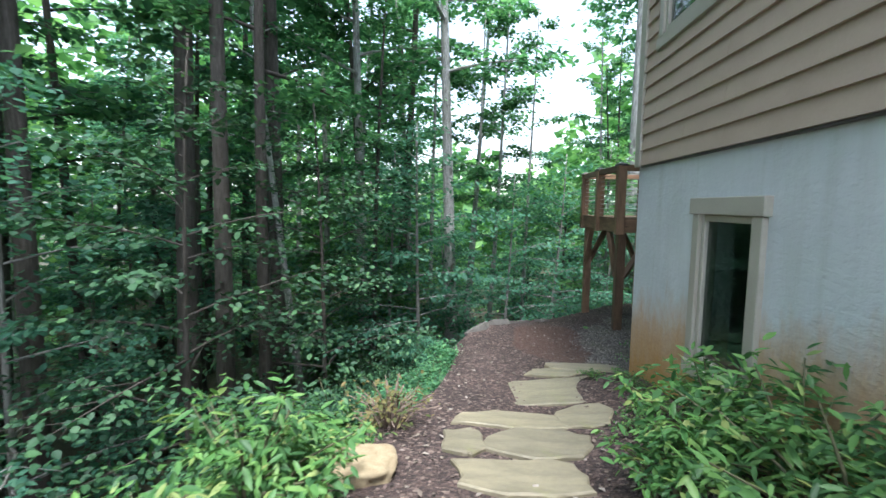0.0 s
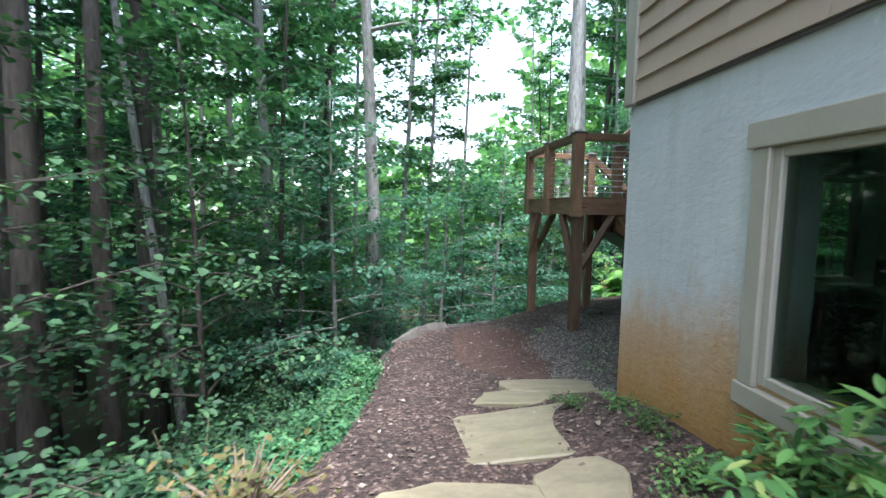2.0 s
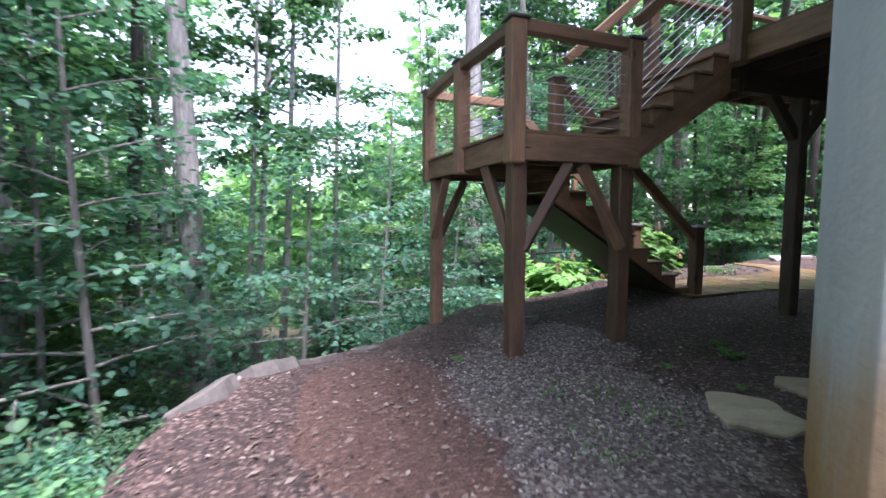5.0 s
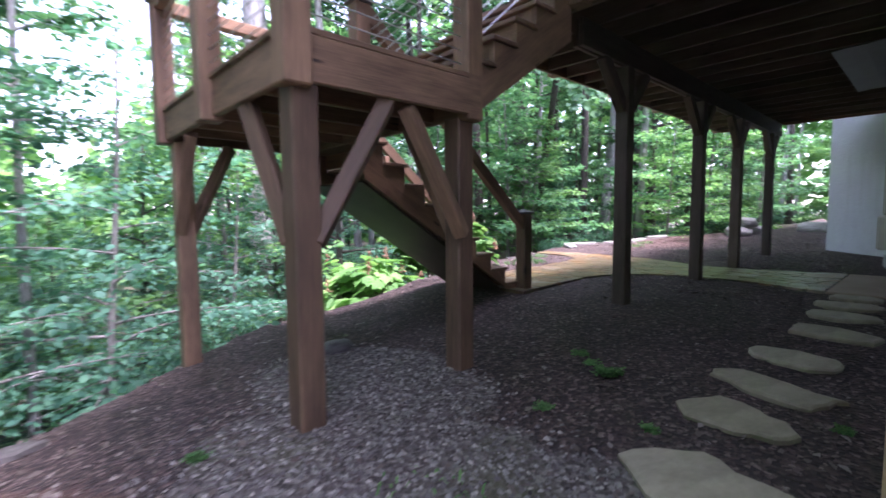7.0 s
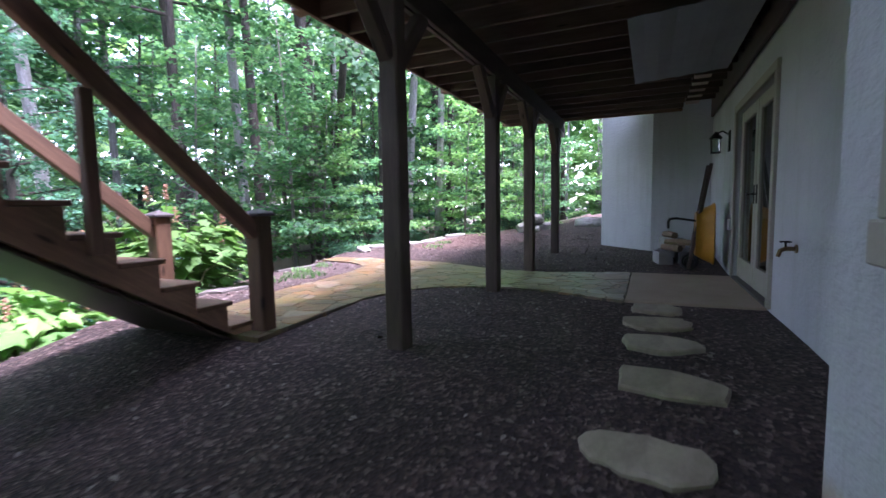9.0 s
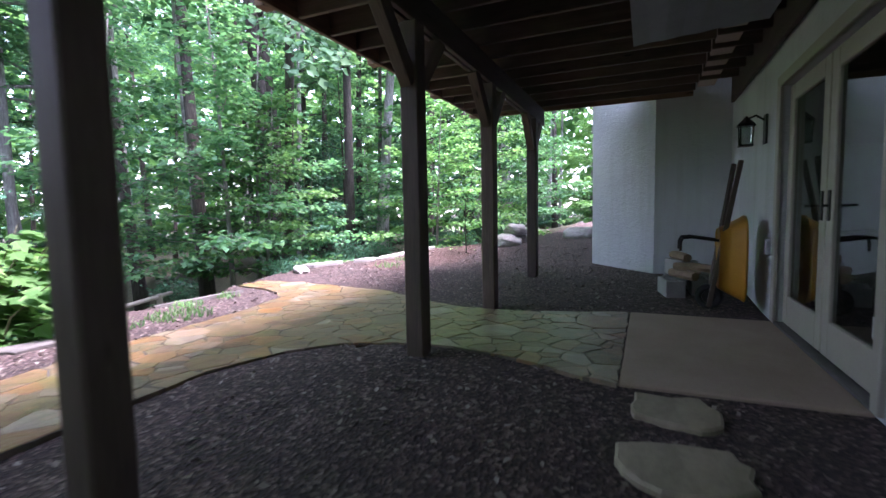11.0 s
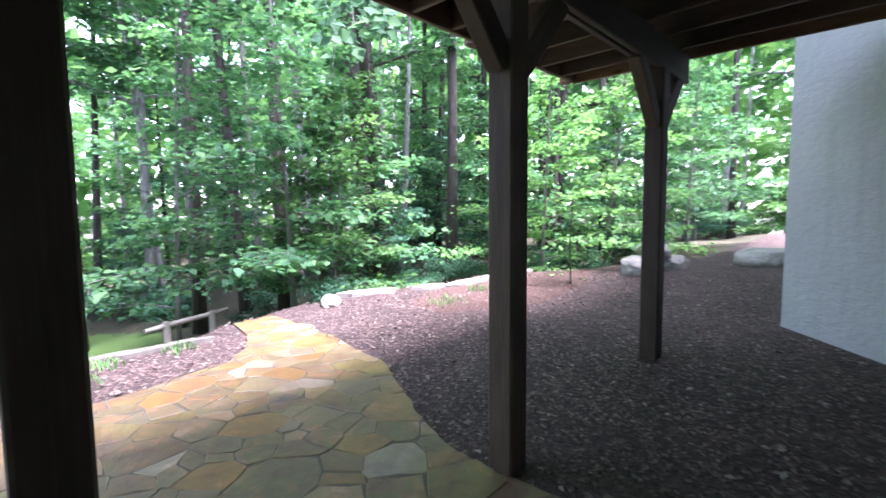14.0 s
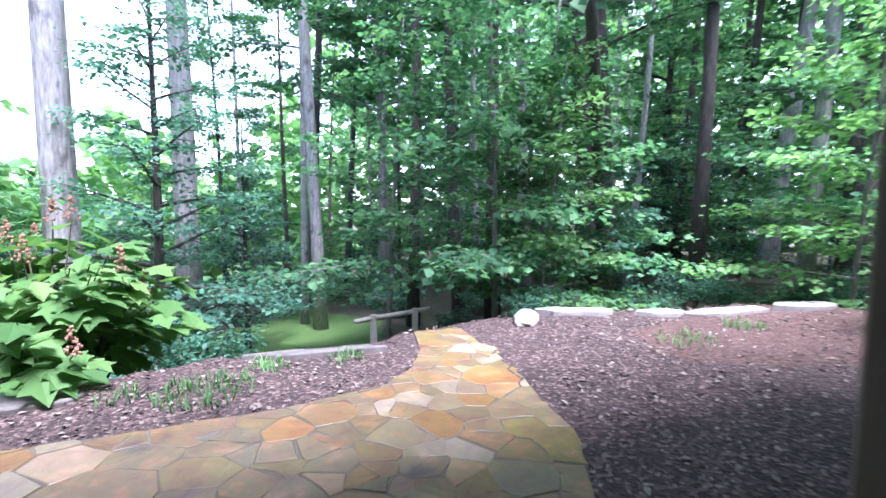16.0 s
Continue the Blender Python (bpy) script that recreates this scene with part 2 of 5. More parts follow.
SHRUBLEAF = leafy("shrub_leaf", [(0.0, (0.04, 0.105, 0.04)), (0.5, (0.085, 0.20, 0.06)), (0.85, (0.15, 0.29, 0.08)), (1.0, (0.28, 0.32, 0.11))], 0.3, 0.35)
DRYLEAF = leafy("yellowing_leaf", [(0.0, (0.10, 0.12, 0.04)), (0.5, (0.2, 0.18, 0.07)), (1.0, (0.28, 0.2, 0.09))], 0.3, 0.6)
BARK_DARK = barky("dark_bark", (0.030, 0.025, 0.021), (0.062, 0.053, 0.045), (0.11, 0.098, 0.085), (0.14, 0.15, 0.12), 0.66)
BARK_GREY = barky("grey_bark", (0.10, 0.095, 0.088), (0.19, 0.185, 0.172), (0.30, 0.295, 0.28), (0.40, 0.40, 0.38), 0.56)
BARK_PALE = barky("pale_bark", (0.14, 0.135, 0.125), (0.30, 0.295, 0.28), (0.50, 0.495, 0.48), (0.085, 0.08, 0.072), 0.56)


def chips(name, stops):
    m, nt, b = shader(name)
    geo = nt.nodes.new("ShaderNodeNewGeometry")
    nt.links.new(ramp(nt, geo.outputs["Random Per Island"], stops), b.inputs["Base Color"])
    b.inputs["Roughness"].default_value = 0.85
    return m


MULCHBIT = chips("bark_chips", [(0.0, (0.020, 0.014, 0.013)), (0.45, (0.052, 0.034, 0.030)), (0.8, (0.105, 0.072, 0.063)), (0.95, (0.15, 0.11, 0.095)), (1.0, (0.25, 0.21, 0.185))])
LITTER = chips("pale_litter", [(0.0, (0.09, 0.07, 0.055)), (0.6, (0.16, 0.13, 0.105)), (1.0, (0.27, 0.24, 0.21))])
PEBBLE = chips("grey_gravel", [(0.0, (0.075, 0.066, 0.062)), (0.5, (0.16, 0.145, 0.135)), (0.85, (0.27, 0.25, 0.23)), (1.0, (0.40, 0.36, 0.31))])


def ground_shader():
    """Leaf-littered woodland soil, with bark mulch, gravel, red clay and lawn where the sheet's zones say so."""
    m, nt, b = shader("ground")
    v = coords(nt)
    za, zb = nt.nodes.new("ShaderNodeAttribute"), nt.nodes.new("ShaderNodeAttribute")
    za.attribute_name, zb.attribute_name = "zone_a", "zone_b"
    sa, sb = nt.nodes.new("ShaderNodeSeparateColor"), nt.nodes.new("ShaderNodeSeparateColor")
    nt.links.new(za.outputs["Color"], sa.inputs[0])
    nt.links.new(zb.outputs["Color"], sb.inputs[0])
    ragged = noisy(nt, v, 2.5, 8, 0.7)

    def zone(s):
        a = nt.nodes.new("ShaderNodeMath")
        a.operation = "ADD"
        nt.links.new(s, a.inputs[0])
        nt.links.new(ragged, a.inputs[1])
        return ramp(nt, a.outputs[0], [(0.92, (0, 0, 0)), (1.06, (1, 1, 1))])

    vor = node(nt, "ShaderNodeTexVoronoi", Scale=46)
    nt.links.new(v, vor.inputs["Vector"])
    cell = nt.nodes.new("ShaderNodeSeparateColor")
    nt.links.new(vor.outputs["Color"], cell.inputs[0])
    grain, mid = noisy(nt, v, 55, 6), noisy(nt, v, 1.7, 6)
    floor = blend(nt, 0.5, ramp(nt, cell.outputs[0], [(0.1, (0.028, 0.03, 0.016)), (0.6, (0.06, 0.055, 0.03)), (1.0, (0.13, 0.105, 0.065))]), ramp(nt, mid, [(0.35, (0.02, 0.035, 0.014)), (0.65, (0.07, 0.06, 0.035))]))
    mulch = ramp(nt, cell.outputs[0], [(0.0, (0.020, 0.014, 0.013)), (0.5, (0.048, 0.032, 0.029)), (0.85, (0.092, 0.064, 0.056)), (1.0, (0.2, 0.16, 0.135))])
    mulch = blend(nt, 0.6, mulch, ramp(nt, mid, [(0.3, (0.55, 0.5, 0.5)), (0.7, (1.2, 1.05, 1.0))]), "MULTIPLY")
    clay = blend(nt, 0.5, mulch, ramp(nt, grain, [(0.3, (0.065, 0.031, 0.022)), (0.7, (0.125, 0.064, 0.044))]))
    gravel = ramp(nt, cell.outputs[1], [(0.0, (0.045, 0.036, 0.032)), (0.6, (0.11, 0.092, 0.082)), (1.0, (0.23, 0.205, 0.185))])
    gravel = blend(nt, ramp(nt, mid, [(0.5, (0, 0, 0)), (0.72, (0.6, 0.6, 0.6))]), gravel, (0.09, 0.095, 0.045))
    lawn = ramp(nt, grain, [(0.3, (0.045, 0.10, 0.02)), (0.7, (0.10, 0.19, 0.04))])
    c = blend(nt, zone(sa.outputs[0]), floor, mulch)
    c = blend(nt, zone(sb.outputs[0]), c, clay)
    c = blend(nt, zone(sa.outputs[1]), c, gravel)
    c = blend(nt, zone(sa.outputs[2]), c, lawn)
    nt.links.new(c, b.inputs["Base Color"])
    b.inputs["Roughness"].default_value = 0.92
    bump(nt, b, vor.outputs["Distance"], 0.7, 0.02)
    return m


GROUND = ground_shader()

# ---- mesh helpers ----


class Build:
    """Gathers vertices, faces and uvs of one mesh."""

    def __init__(self):
        self.v, self.f, self.uv = [], [], []

    def add(self, verts, faces, uvs=None):
        n = len(self.v)
        self.v += [tuple(p) for p in verts]
        for i, f in enumerate(faces):
            self.f.append(tuple(n + k for k in f))
            self.uv.append(uvs[i] if uvs else [(verts[k][0], verts[k][1] + verts[k][2]) for k in f])
        return self

    def box(self, lo, hi, m=None, ch=0.006):
        """A box with chamfered edges; u runs along its longest side."""
        lo, hi = Vector(lo), Vector(hi)
        c, h = (lo + hi) / 2, (hi - lo) / 2
        ch = min(ch, 0.45 * min(h))
        pts, key = [], {}
        for s in ((x, y, z) for x in (-1, 1) for y in (-1, 1) for z in (-1, 1)):
            for a in range(3):
                key[(s, a)] = len(pts)
                pts.append(Vector([s[k] * (h[k] - (0 if k == a else ch)) for k in range(3)]))
        faces = []
        for a in range(3):
            o = [k for k in range(3) if k != a]
            for sg in (-1, 1):
                q = []
                for u, w in ((-1, -1), (1, -1), (1, 1), (-1, 1)):
                    s = [0, 0, 0]
                    s[a], s[o[0]], s[o[1]] = sg, u, w
                    q.append(key[(tuple(s), a)])
                faces.append(q)
        for a, bx in ((0, 1), (0, 2), (1, 2)):
            k = 3 - a - bx
            for sa in (-1, 1):
                for sb in (-1, 1):
                    s0, s1 = [0, 0, 0], [0, 0, 0]
                    s0[a] = s1[a] = sa
                    s0[bx] = s1[bx] = sb
                    s0[k], s1[k] = -1, 1
                    s0, s1 = tuple(s0), tuple(s1)
                    faces.append([key[(s0, a)], key[(s1, a)], key[(s1, bx)], key[(s0, bx)]])
        for s in ((x, y, z) for x in (-1, 1) for y in (-1, 1) for z in (-1, 1)):
            faces.append([key[(s, 0)], key[(s, 1)], key[(s, 2)]])
        L = max(range(3), key=lambda k: h[k])
        o = [k for k in range(3) if k != L]
        fixed, uvs = [], []
        for f in faces:
            n = (pts[f[1]] - pts[f[0]]).cross(pts[f[2]] - pts[f[0]])
            mid = sum((pts[i] for i in f), Vector()) / len(f)
            if n.dot(mid) < 0:
                f = f[::-1]
            fixed.append(f)
            uvs.append([(pts[i][L], pts[i][o[0]] + 1.7 * pts[i][o[1]]) for i in f])
        m = m or Matrix.Identity(4)
        return self.add([m @ (p + c) for p in pts], fixed, uvs)

    def bar(self, a, b, w, h, up=(0, 0, 1), ch=0.006):
        """A straight timber from a to b, w across and h along up."""
        a, b = Vector(a), Vector(b)
        x = (b - a).normalized()
        y = Vector(up).cross(x).normalized()
        z = x.cross(y)
        m = Matrix((x, y, z)).transposed().to_4x4()
        m.translation = a
        return self.box((0, -w / 2, -h / 2), ((b - a).length, w / 2, h / 2), m, ch)

    def tube(self, pts, radii, sides=8, cap=True):
        pts = [Vector(p) for p in pts]
        verts, faces, uvs = [], [], []
        ref = Vector((0.31, 0.95, 0.1))
        run = 0
        for i, p in enumerate(pts):
            d = (pts[min(i + 1, len(pts) - 1)] - pts[max(i - 1, 0)]).normalized()
            if abs(d.dot(ref)) > 0.95:
                ref = Vector((1, 0, 0.2))
            x = d.cross(ref).normalized()
            y = d.cross(x)
            r = radii[i] if hasattr(radii, "__len__") else radii
            for k in range(sides):
                t = 2 * math.pi * k / sides
                verts.append(p + r * (math.cos(t) * x + math.sin(t) * y))
        for i in range(len(pts) - 1):
            seg = (pts[i + 1] - pts[i]).length
            for k in range(sides):
                j = (k + 1) % sides
                faces.append([i * sides + k, i * sides + j, (i + 1) * sides + j, (i + 1) * sides + k])
                uvs.append([(run, k), (run, k + 1), (run + seg, k + 1), (run + seg, k)])
            run += seg
        if cap:
            for f in (list(range(sides))[::-1], [len(verts) - sides + k for k in range(sides)]):
                faces.append(f)
                uvs.append([(verts[k][0], verts[k][1]) for k in f])
        return self.add(verts, faces, uvs)

    def prism(self, poly, z0, z1, ch=0.0, wob=0.0):
        """A slab on the outline poly (x, y), its top edge eased by ch."""
        n = len(poly)
        area = sum(poly[i][0] * poly[(i + 1) % n][1] - poly[(i + 1) % n][0] * poly[i][1] for i in range(n))
        if area < 0:
            poly = poly[::-1]
        cx, cy = sum(p[0] for p in poly) / n, sum(p[1] for p in poly) / n

        def inset(p):
            dx, dy = cx - p[0], cy - p[1]
            d = math.hypot(dx, dy) or 1
            return p[0] + dx / d * ch, p[1] + dy / d * ch

        top = [inset(p) for p in poly] if ch else poly
        h = [random.uniform(-wob, wob) for _ in poly]
        v = [(x, y, z0) for x, y in poly] + [(x, y, z1 - ch * 0.7 + k) for (x, y), k in zip(poly, h)] + [(x, y, z1 + k) for (x, y), k in zip(top, h)]
        f = [list(range(2 * n, 3 * n)), list(range(n))[::-1]]
        for i in range(n):
            j = (i + 1) % n
            f += [[i, j, n + j, n + i], [n + i, n + j, 2 * n + j, 2 * n + i]]
        return self.add(v, f)

    def mesh(self, name, mat, smooth=False):
        me = bpy.data.meshes.new(name)
        me.from_pydata(self.v, [], self.f)
        layer = me.uv_layers.new(name="uv")
        flat = [c for f in self.uv for p in f for c in (p[0], p[1])]
        layer.data.foreach_set("uv", flat)
        if mat:
            me.materials.append(mat)
        if smooth:
            me.polygons.foreach_set("use_smooth", [True] * len(me.polygons))
        me.update()
        return me


def part(name, bd, mat, parent, label="", smooth=False):
    """One mesh object under a thing or under a part."""
    ob = new(name, bd.mesh(name, mat, smooth) if isinstance(bd, Build) else bd)
    ob.parent = parent
    return tagged(ob, label)


def empty(name, label, category, at=(0, 0, 0), group="", kind=""):
    ob = new(name)
    ob.location = at
    ob.empty_display_size = 0.2
    return tagged(ob, label, category, group, kind)


def solid(name, bd, mat, label, category, kind="", group="", smooth=False):
    return tagged(new(name, bd.mesh(name, mat, smooth)), label, category, group, kind)


def smoothstep(a, b, x):
    t = np.clip((x - a) / (b - a), 0, 1)
    return t * t * (3 - 2 * t)


# ---- ground ----
EDGE = [(-0.3, -14), (-0.2, 0), (0.0, 2.5), (0.4, 3.9), (0.75, 4.9), (0.95, 6.5), (0.98, 7.6), (1.3, 8.45), (1.8, 8.95), (2.5, 9.5), (3.3, 10.4), (4.6, 11.2), (6.5, 11.15), (8.0, 11.5), (9.5, 12.05), (10.9, 12.15), (11.3, 12.5), (12.4, 12.6), (12.6, 12.45), (13.5, 12.4), (14.3, 12.4), (15.5, 12.0), (16.6, 10.6), (18.5, 9.3), (26, 8.6), (26, -14)]


def beyond(x, y):
    """Distance outside the terrace's edge; negative inside it."""
    x, y = np.asarray(x, float), np.asarray(y, float)
    best, inside = np.full(x.shape, 1e9), np.zeros(x.shape, bool)
    for (ax, ay), (bx, by) in zip(EDGE, EDGE[1:] + EDGE[:1]):
        dx, dy = bx - ax, by - ay
        t = np.clip(((x - ax) * dx + (y - ay) * dy) / (dx * dx + dy * dy), 0, 1)
        best = np.minimum(best, np.hypot(x - ax - t * dx, y - ay - t * dy))
        cross = (ay > y) != (by > y)
        inside ^= cross & (x < dx * (y - ay) / (dy if dy else 1e-9) + ax)
    return np.where(inside, -best, best)


def height(x, y):
    x, y = np.asarray(x, float), np.asarray(y, float)
    west = np.interp(y, [-14, 0.7, 1.74, 3, 4, 5.2, 6.2, 7, 8.3, 9.5, 10.5, 14], [3.2, 0.8, 0.58, 0.34, 0.17, 0.05, -0.07, -0.16, -0.15, -0.33, -0.52, -0.8])
    west = west + 0.24 * smoothstep(1.7, 2.8, x) * (1 - smoothstep(4.6, 6.0, y))
    east = np.interp(x, [3, 4.5, 6, 6.8, 8.5, 11.5, 13, 14.8, 17, 22, 40], [-0.13, -0.13, -0.11, -0.025, -0.01, 0.0, 0.09, 0.1, 0.33, 0.55, 1.0])
    east = east - 0.17 * smoothstep(8.5, 10.8, y) * (1 - smoothstep(4.8, 6.8, x))
    w = smoothstep(2.4, 4.4, x)
    z = west * (1 - w) + east * w
    d = np.maximum(beyond(x, y), 0)
    deep = np.interp(x, [-5, 4, 9, 15, 20], [2.9, 2.6, 1.7, 1.4, 0.5])
    z = z - deep * (1 - np.exp(-d / 2.4)) - 0.05 * np.minimum(d, 40)
    return z + 0.03 * np.sin(1.7 * x + 0.6 * y) * np.sin(1.3 * y - 0.4 * x) * np.where(d > 0.1, 4.0, 0.35)


def hz(x, y):
    return float(height(np.array([x]), np.array([y]))[0])


def axis(lo, hi, step, far):
    a = list(np.arange(lo, hi + 1e-6, step))
    s, up, down = step, [], []
    p = hi
    while p < far:
        s *= 1.25
        p += s
        up.append(p)
    s, p = step, lo
    while p > -far:
        s *= 1.25
        p -= s
        down.append(p)
    return np.array(down[::-1] + a + up)


def blob(x, y, cx, cy, rx, ry, soft=0.35):
    return 1 - smoothstep(1 - soft, 1 + soft, np.hypot((x - cx) / rx, (y - cy) / ry))


GX, GY = axis(-3.0, 19.0, 0.14, 400), axis(-1.0, 16.0, 0.14, 400)
X, Y = np.meshgrid(GX, GY)
Z = height(X.ravel(), Y.ravel()).reshape(X.shape)
D = beyond(X.ravel(), Y.ravel()).reshape(X.shape)
nx, ny = len(GX), len(GY)
idx = np.arange(nx * ny).reshape(ny, nx)
quads = np.stack([idx[:-1, :-1], idx[:-1, 1:], idx[1:, 1:], idx[1:, :-1]], -1).reshape(-1, 4)
me = bpy.data.meshes.new("ground")
me.from_pydata(np.stack([X, Y, Z], -1).reshape(-1, 3).tolist(), [], quads.tolist())
me.polygons.foreach_set("use_smooth", [True] * len(me.polygons))
me.materials.append(GROUND)
gravel = np.maximum(blob(X, Y, 3.55, 7.3, 0.75, 1.2, 0.6), blob(X, Y, 4.2, 8.6, 0.6, 0.9, 0.5))
gravel = np.maximum(gravel, 0.95 * blob(X, Y, 2.95, 6.1, 0.35, 0.7))
clay = np.maximum(blob(X, Y, 2.35, 7.4, 0.6, 1.2), 0.8 * blob(X, Y, 15.0, 11.0, 2.0, 0.9))
lawn = blob(X, Y, 10.3, 20.0, 2.2, 3.6)
mulch = 1 - smoothstep(-0.05, 0.35, D)
for key, ch in (("zone_a", (mulch, gravel, lawn)), ("zone_b", (clay, clay, clay))):
    att = me.attributes.new(key, "FLOAT_COLOR", "POINT")
    data = np.ones((nx * ny, 4))
    for i, c in enumerate(ch):
        data[:, i] = c.ravel()
    att.data.foreach_set("color", data.ravel())
tagged(new("ground", me), "dark woodland soil with bark mulch, gravel and lawn", "ground", kind="structure")

# ---- house ----


def wall(name, p0, p1, z0, z1, thick, holes, mat, label, ground_line=None):
    """A wall whose outer face runs from p0 to p1 with the inside on its right; holes are (u0, u1, z0, z1)."""
    p0, p1 = Vector((*p0, 0)), Vector((*p1, 0))
    d = (p1 - p0).normalized()
    n = Vector((d.y, -d.x, 0))
    L = (p1 - p0).length
    us = sorted({0.0, L, *[h[0] for h in holes], *[h[1] for h in holes], *np.arange(0.3, L, 0.3).tolist()})
    zs = sorted({z0, z1, *[h[2] for h in holes], *[h[3] for h in holes], *np.arange(z0 + 0.2, z1, 0.2).tolist()})
    full = {}
    for i in range(len(us) - 1):
        for j in range(len(zs) - 1):
            u, z = (us[i] + us[i + 1]) / 2, (zs[j] + zs[j + 1]) / 2
            full[i, j] = not any(h[0] < u < h[1] and h[2] < z < h[3] for h in holes)
    bd = Build()

    def P(u, z, t):
        q = p0 + d * u + n * t
        return (q.x, q.y, z)

    for (i, j), ok in full.items():
        if not ok:
            continue
        a, b, c, e = us[i], us[i + 1], zs[j], zs[j + 1]
        bd.add([P(a, c, 0), P(b, c, 0), P(b, e, 0), P(a, e, 0)], [[3, 2, 1, 0]])
        bd.add([P(a, c, thick), P(b, c, thick), P(b, e, thick), P(a, e, thick)], [[0, 1, 2, 3]])
        for di, dj, q in ((-1, 0, (a, c, a, e)), (1, 0, (b, e, b, c)), (0, -1, (b, c, a, c)), (0, 1, (a, e, b, e))):
            if not full.get((i + di, j + dj), False):
                bd.add([P(q[0], q[1], 0), P(q[2], q[3], 0), P(q[2], q[3], thick), P(q[0], q[1], thick)], [[0, 1, 2, 3]])
    me = bd.mesh(name, mat)
    co = np.array([v[:] for v in bd.v])
    rise = co[:, 2] - height(co[:, 0], co[:, 1])
    att = me.attributes.new("splash", "FLOAT", "POINT")
    reach = ground_line if ground_line else 0.001
    att.data.foreach_set("value", np.clip(1.0 - rise / reach, 0, 1) if ground_line else np.zeros(len(co)))
    return tagged(new(name, me), label, "wall", kind="structure")


WX, WY = 2.79, 5.23
TOP = 2.40
STUCCO_LABEL = "pale grey stucco foundation wall with ochre soil stains"
wall("wall_west", (WX, -9), (WX, WY), -0.6, TOP, 0.25, [(12.19, 12.85, 0.80, 1.92)], STUCCO, STUCCO_LABEL, 1.15)
wall("wall_corner", (WX, WY), (4.11, 6.165), -0.6, TOP, 0.25, [], STUCCO, STUCCO_LABEL, 1.0)
wall("wall_wing", (4.11, 6.165), (6.153, 6.19), -0.6, 2.66, 0.25, [(0.58, 1.63, 0.92, 1.98)], STUCCO, "white stucco wall beside the deck", 0.2)
wall("wall_wing_return", (6.15, 5.938), (6.15, 5.742), -0.6, 2.66, 0.25, [], STUCCO, "white stucco return wall", 0.3)
wall("wall_doors", (5.9, 5.74), (13.747, 5.74), -0.6, 2.66, 0.25, [(3.31, 5.26, 0.02, 2.06)], STUCCO, "white stucco wall under the deck", 0.0)
wall("wall_bay_side", (13.747, 5.74), (13.747, 6.69), -0.6, 4.2, 0.25, [], STUCCO, "shaded white bay wall", 0.0)
wall("wall_bay_front", (13.747, 6.69), (14.815, 7.66), -0.6, 4.2, 0.25, [], STUCCO, "white angled bay wall with faint green stains", 0.0)
wall("wall_bay_north", (14.815, 7.66), (20.5, 7.66), -0.6, 4.2, 0.25, [], STUCCO, "white stucco bay wall", 0.0)
wall("wall_east", (20.5, 7.66), (20.5, -9), -0.6, 6.4, 0.25, [], STUCCO, "plain stucco wall", 0.0)
wall("wall_south", (20.5, -9), (WX, -9), -0.6, 6.4, 0.25, [], STUCCO, "plain stucco wall", 0.0)
solid("floor", Build().box((3.05, -8.7, -0.2), (20.2, 5.6, -0.05)), CONCRETE, "grey concrete basement floor", "floor", "structure")
solid("ceiling", Build().box((3.05, -8.7, 2.45), (20.2, 5.6, 2.6)), INSIDE, "plain basement ceiling", "ceiling", "structure")
solid("wall_inner", Build().box((7.0, -8.7, -0.05), (7.12, 5.6, 2.45)), INSIDE, "plain inner wall", "wall", "structure")
solid("roof", Build().box((2.3, -9.4, 6.4), (20.9, 8.3, 6.6)), ROOFING, "dark shingled roof", "roof", "structure")

# upper storey with lapped siding
upper = wall("wall_upper_west", (WX - 0.005, -9), (WX - 0.005, WY), TOP, 6.4, 0.2, [(12.42, 13.72, 3.55, 4.9)], SIDING, "brown lapped wooden siding")
wall("wall_upper_corner", (WX - 0.005, WY), (4.09, 6.192), TOP, 6.4, 0.2, [], SIDING, "brown lapped wooden siding")
wall("wall_upper_north", (4.09, 6.195), (13.5, 6.195), 2.66, 6.4, 0.2, [], SIDING, "brown wall above the deck")
board = {}


def clapboard(length):
    key = round(length, 2)
    if key not in board:
        bd = Build()
        prof = [(0, 0), (0.038, 0), (0.036, 0.012), (0.012, 0.168), (0, 0.168)]
        n = len(prof)
        v = [(-w, u, z) for u in (0, key - 0.003) for w, z in prof]
        f = [list(range(n)), list(range(n, 2 * n))[::-1]] + [[i, n + i, n + (i + 1) % n, (i + 1) % n] for i in range(n)]
        bd.add(v, f)
        board[key] = bd.mesh("board", SIDING)
    return board[key]


random.seed(4)
for row in range(25):
    z = TOP - 0.012 + 0.152 * row
    joints = [-9.0]
    while joints[-1] < WY - 0.13:
        joints.append(min(joints[-1] + random.choice((2.4, 3.6, 4.2)), WY - 0.12))
    for a, b in zip(joints, joints[1:]):
        spans = [(a, b)]
        if 3.40 < z < 4.95:
            spans = [(a, min(b, 3.32)), (max(a, 4.83), b)]
        for s, e in spans:
            if e - s > 0.05:
                ob = part("board", clapboard(e - s), None, upper)
                ob.location = (WX - 0.006, s, z)
d45 = Vector((4.09 - WX, 6.19 - WY, 0)).normalized()
lap = Build()
for row in range(25):
    z = TOP - 0.012 + 0.152 * row
    a, b = Vector((WX, WY, z + 0.08)) + d45 * 0.1, Vector((4.09, 6.19, z + 0.08)) - d45 * 0.05
    n = Vector((-d45.y, d45.x, 0)) * 0.02
    lap.bar(a + n, b + n, 0.03, 0.15)
part("boards", lap, SIDING, bpy.data.objects["wall_upper_corner"])["kind"] = "stuff"
trim = Build()
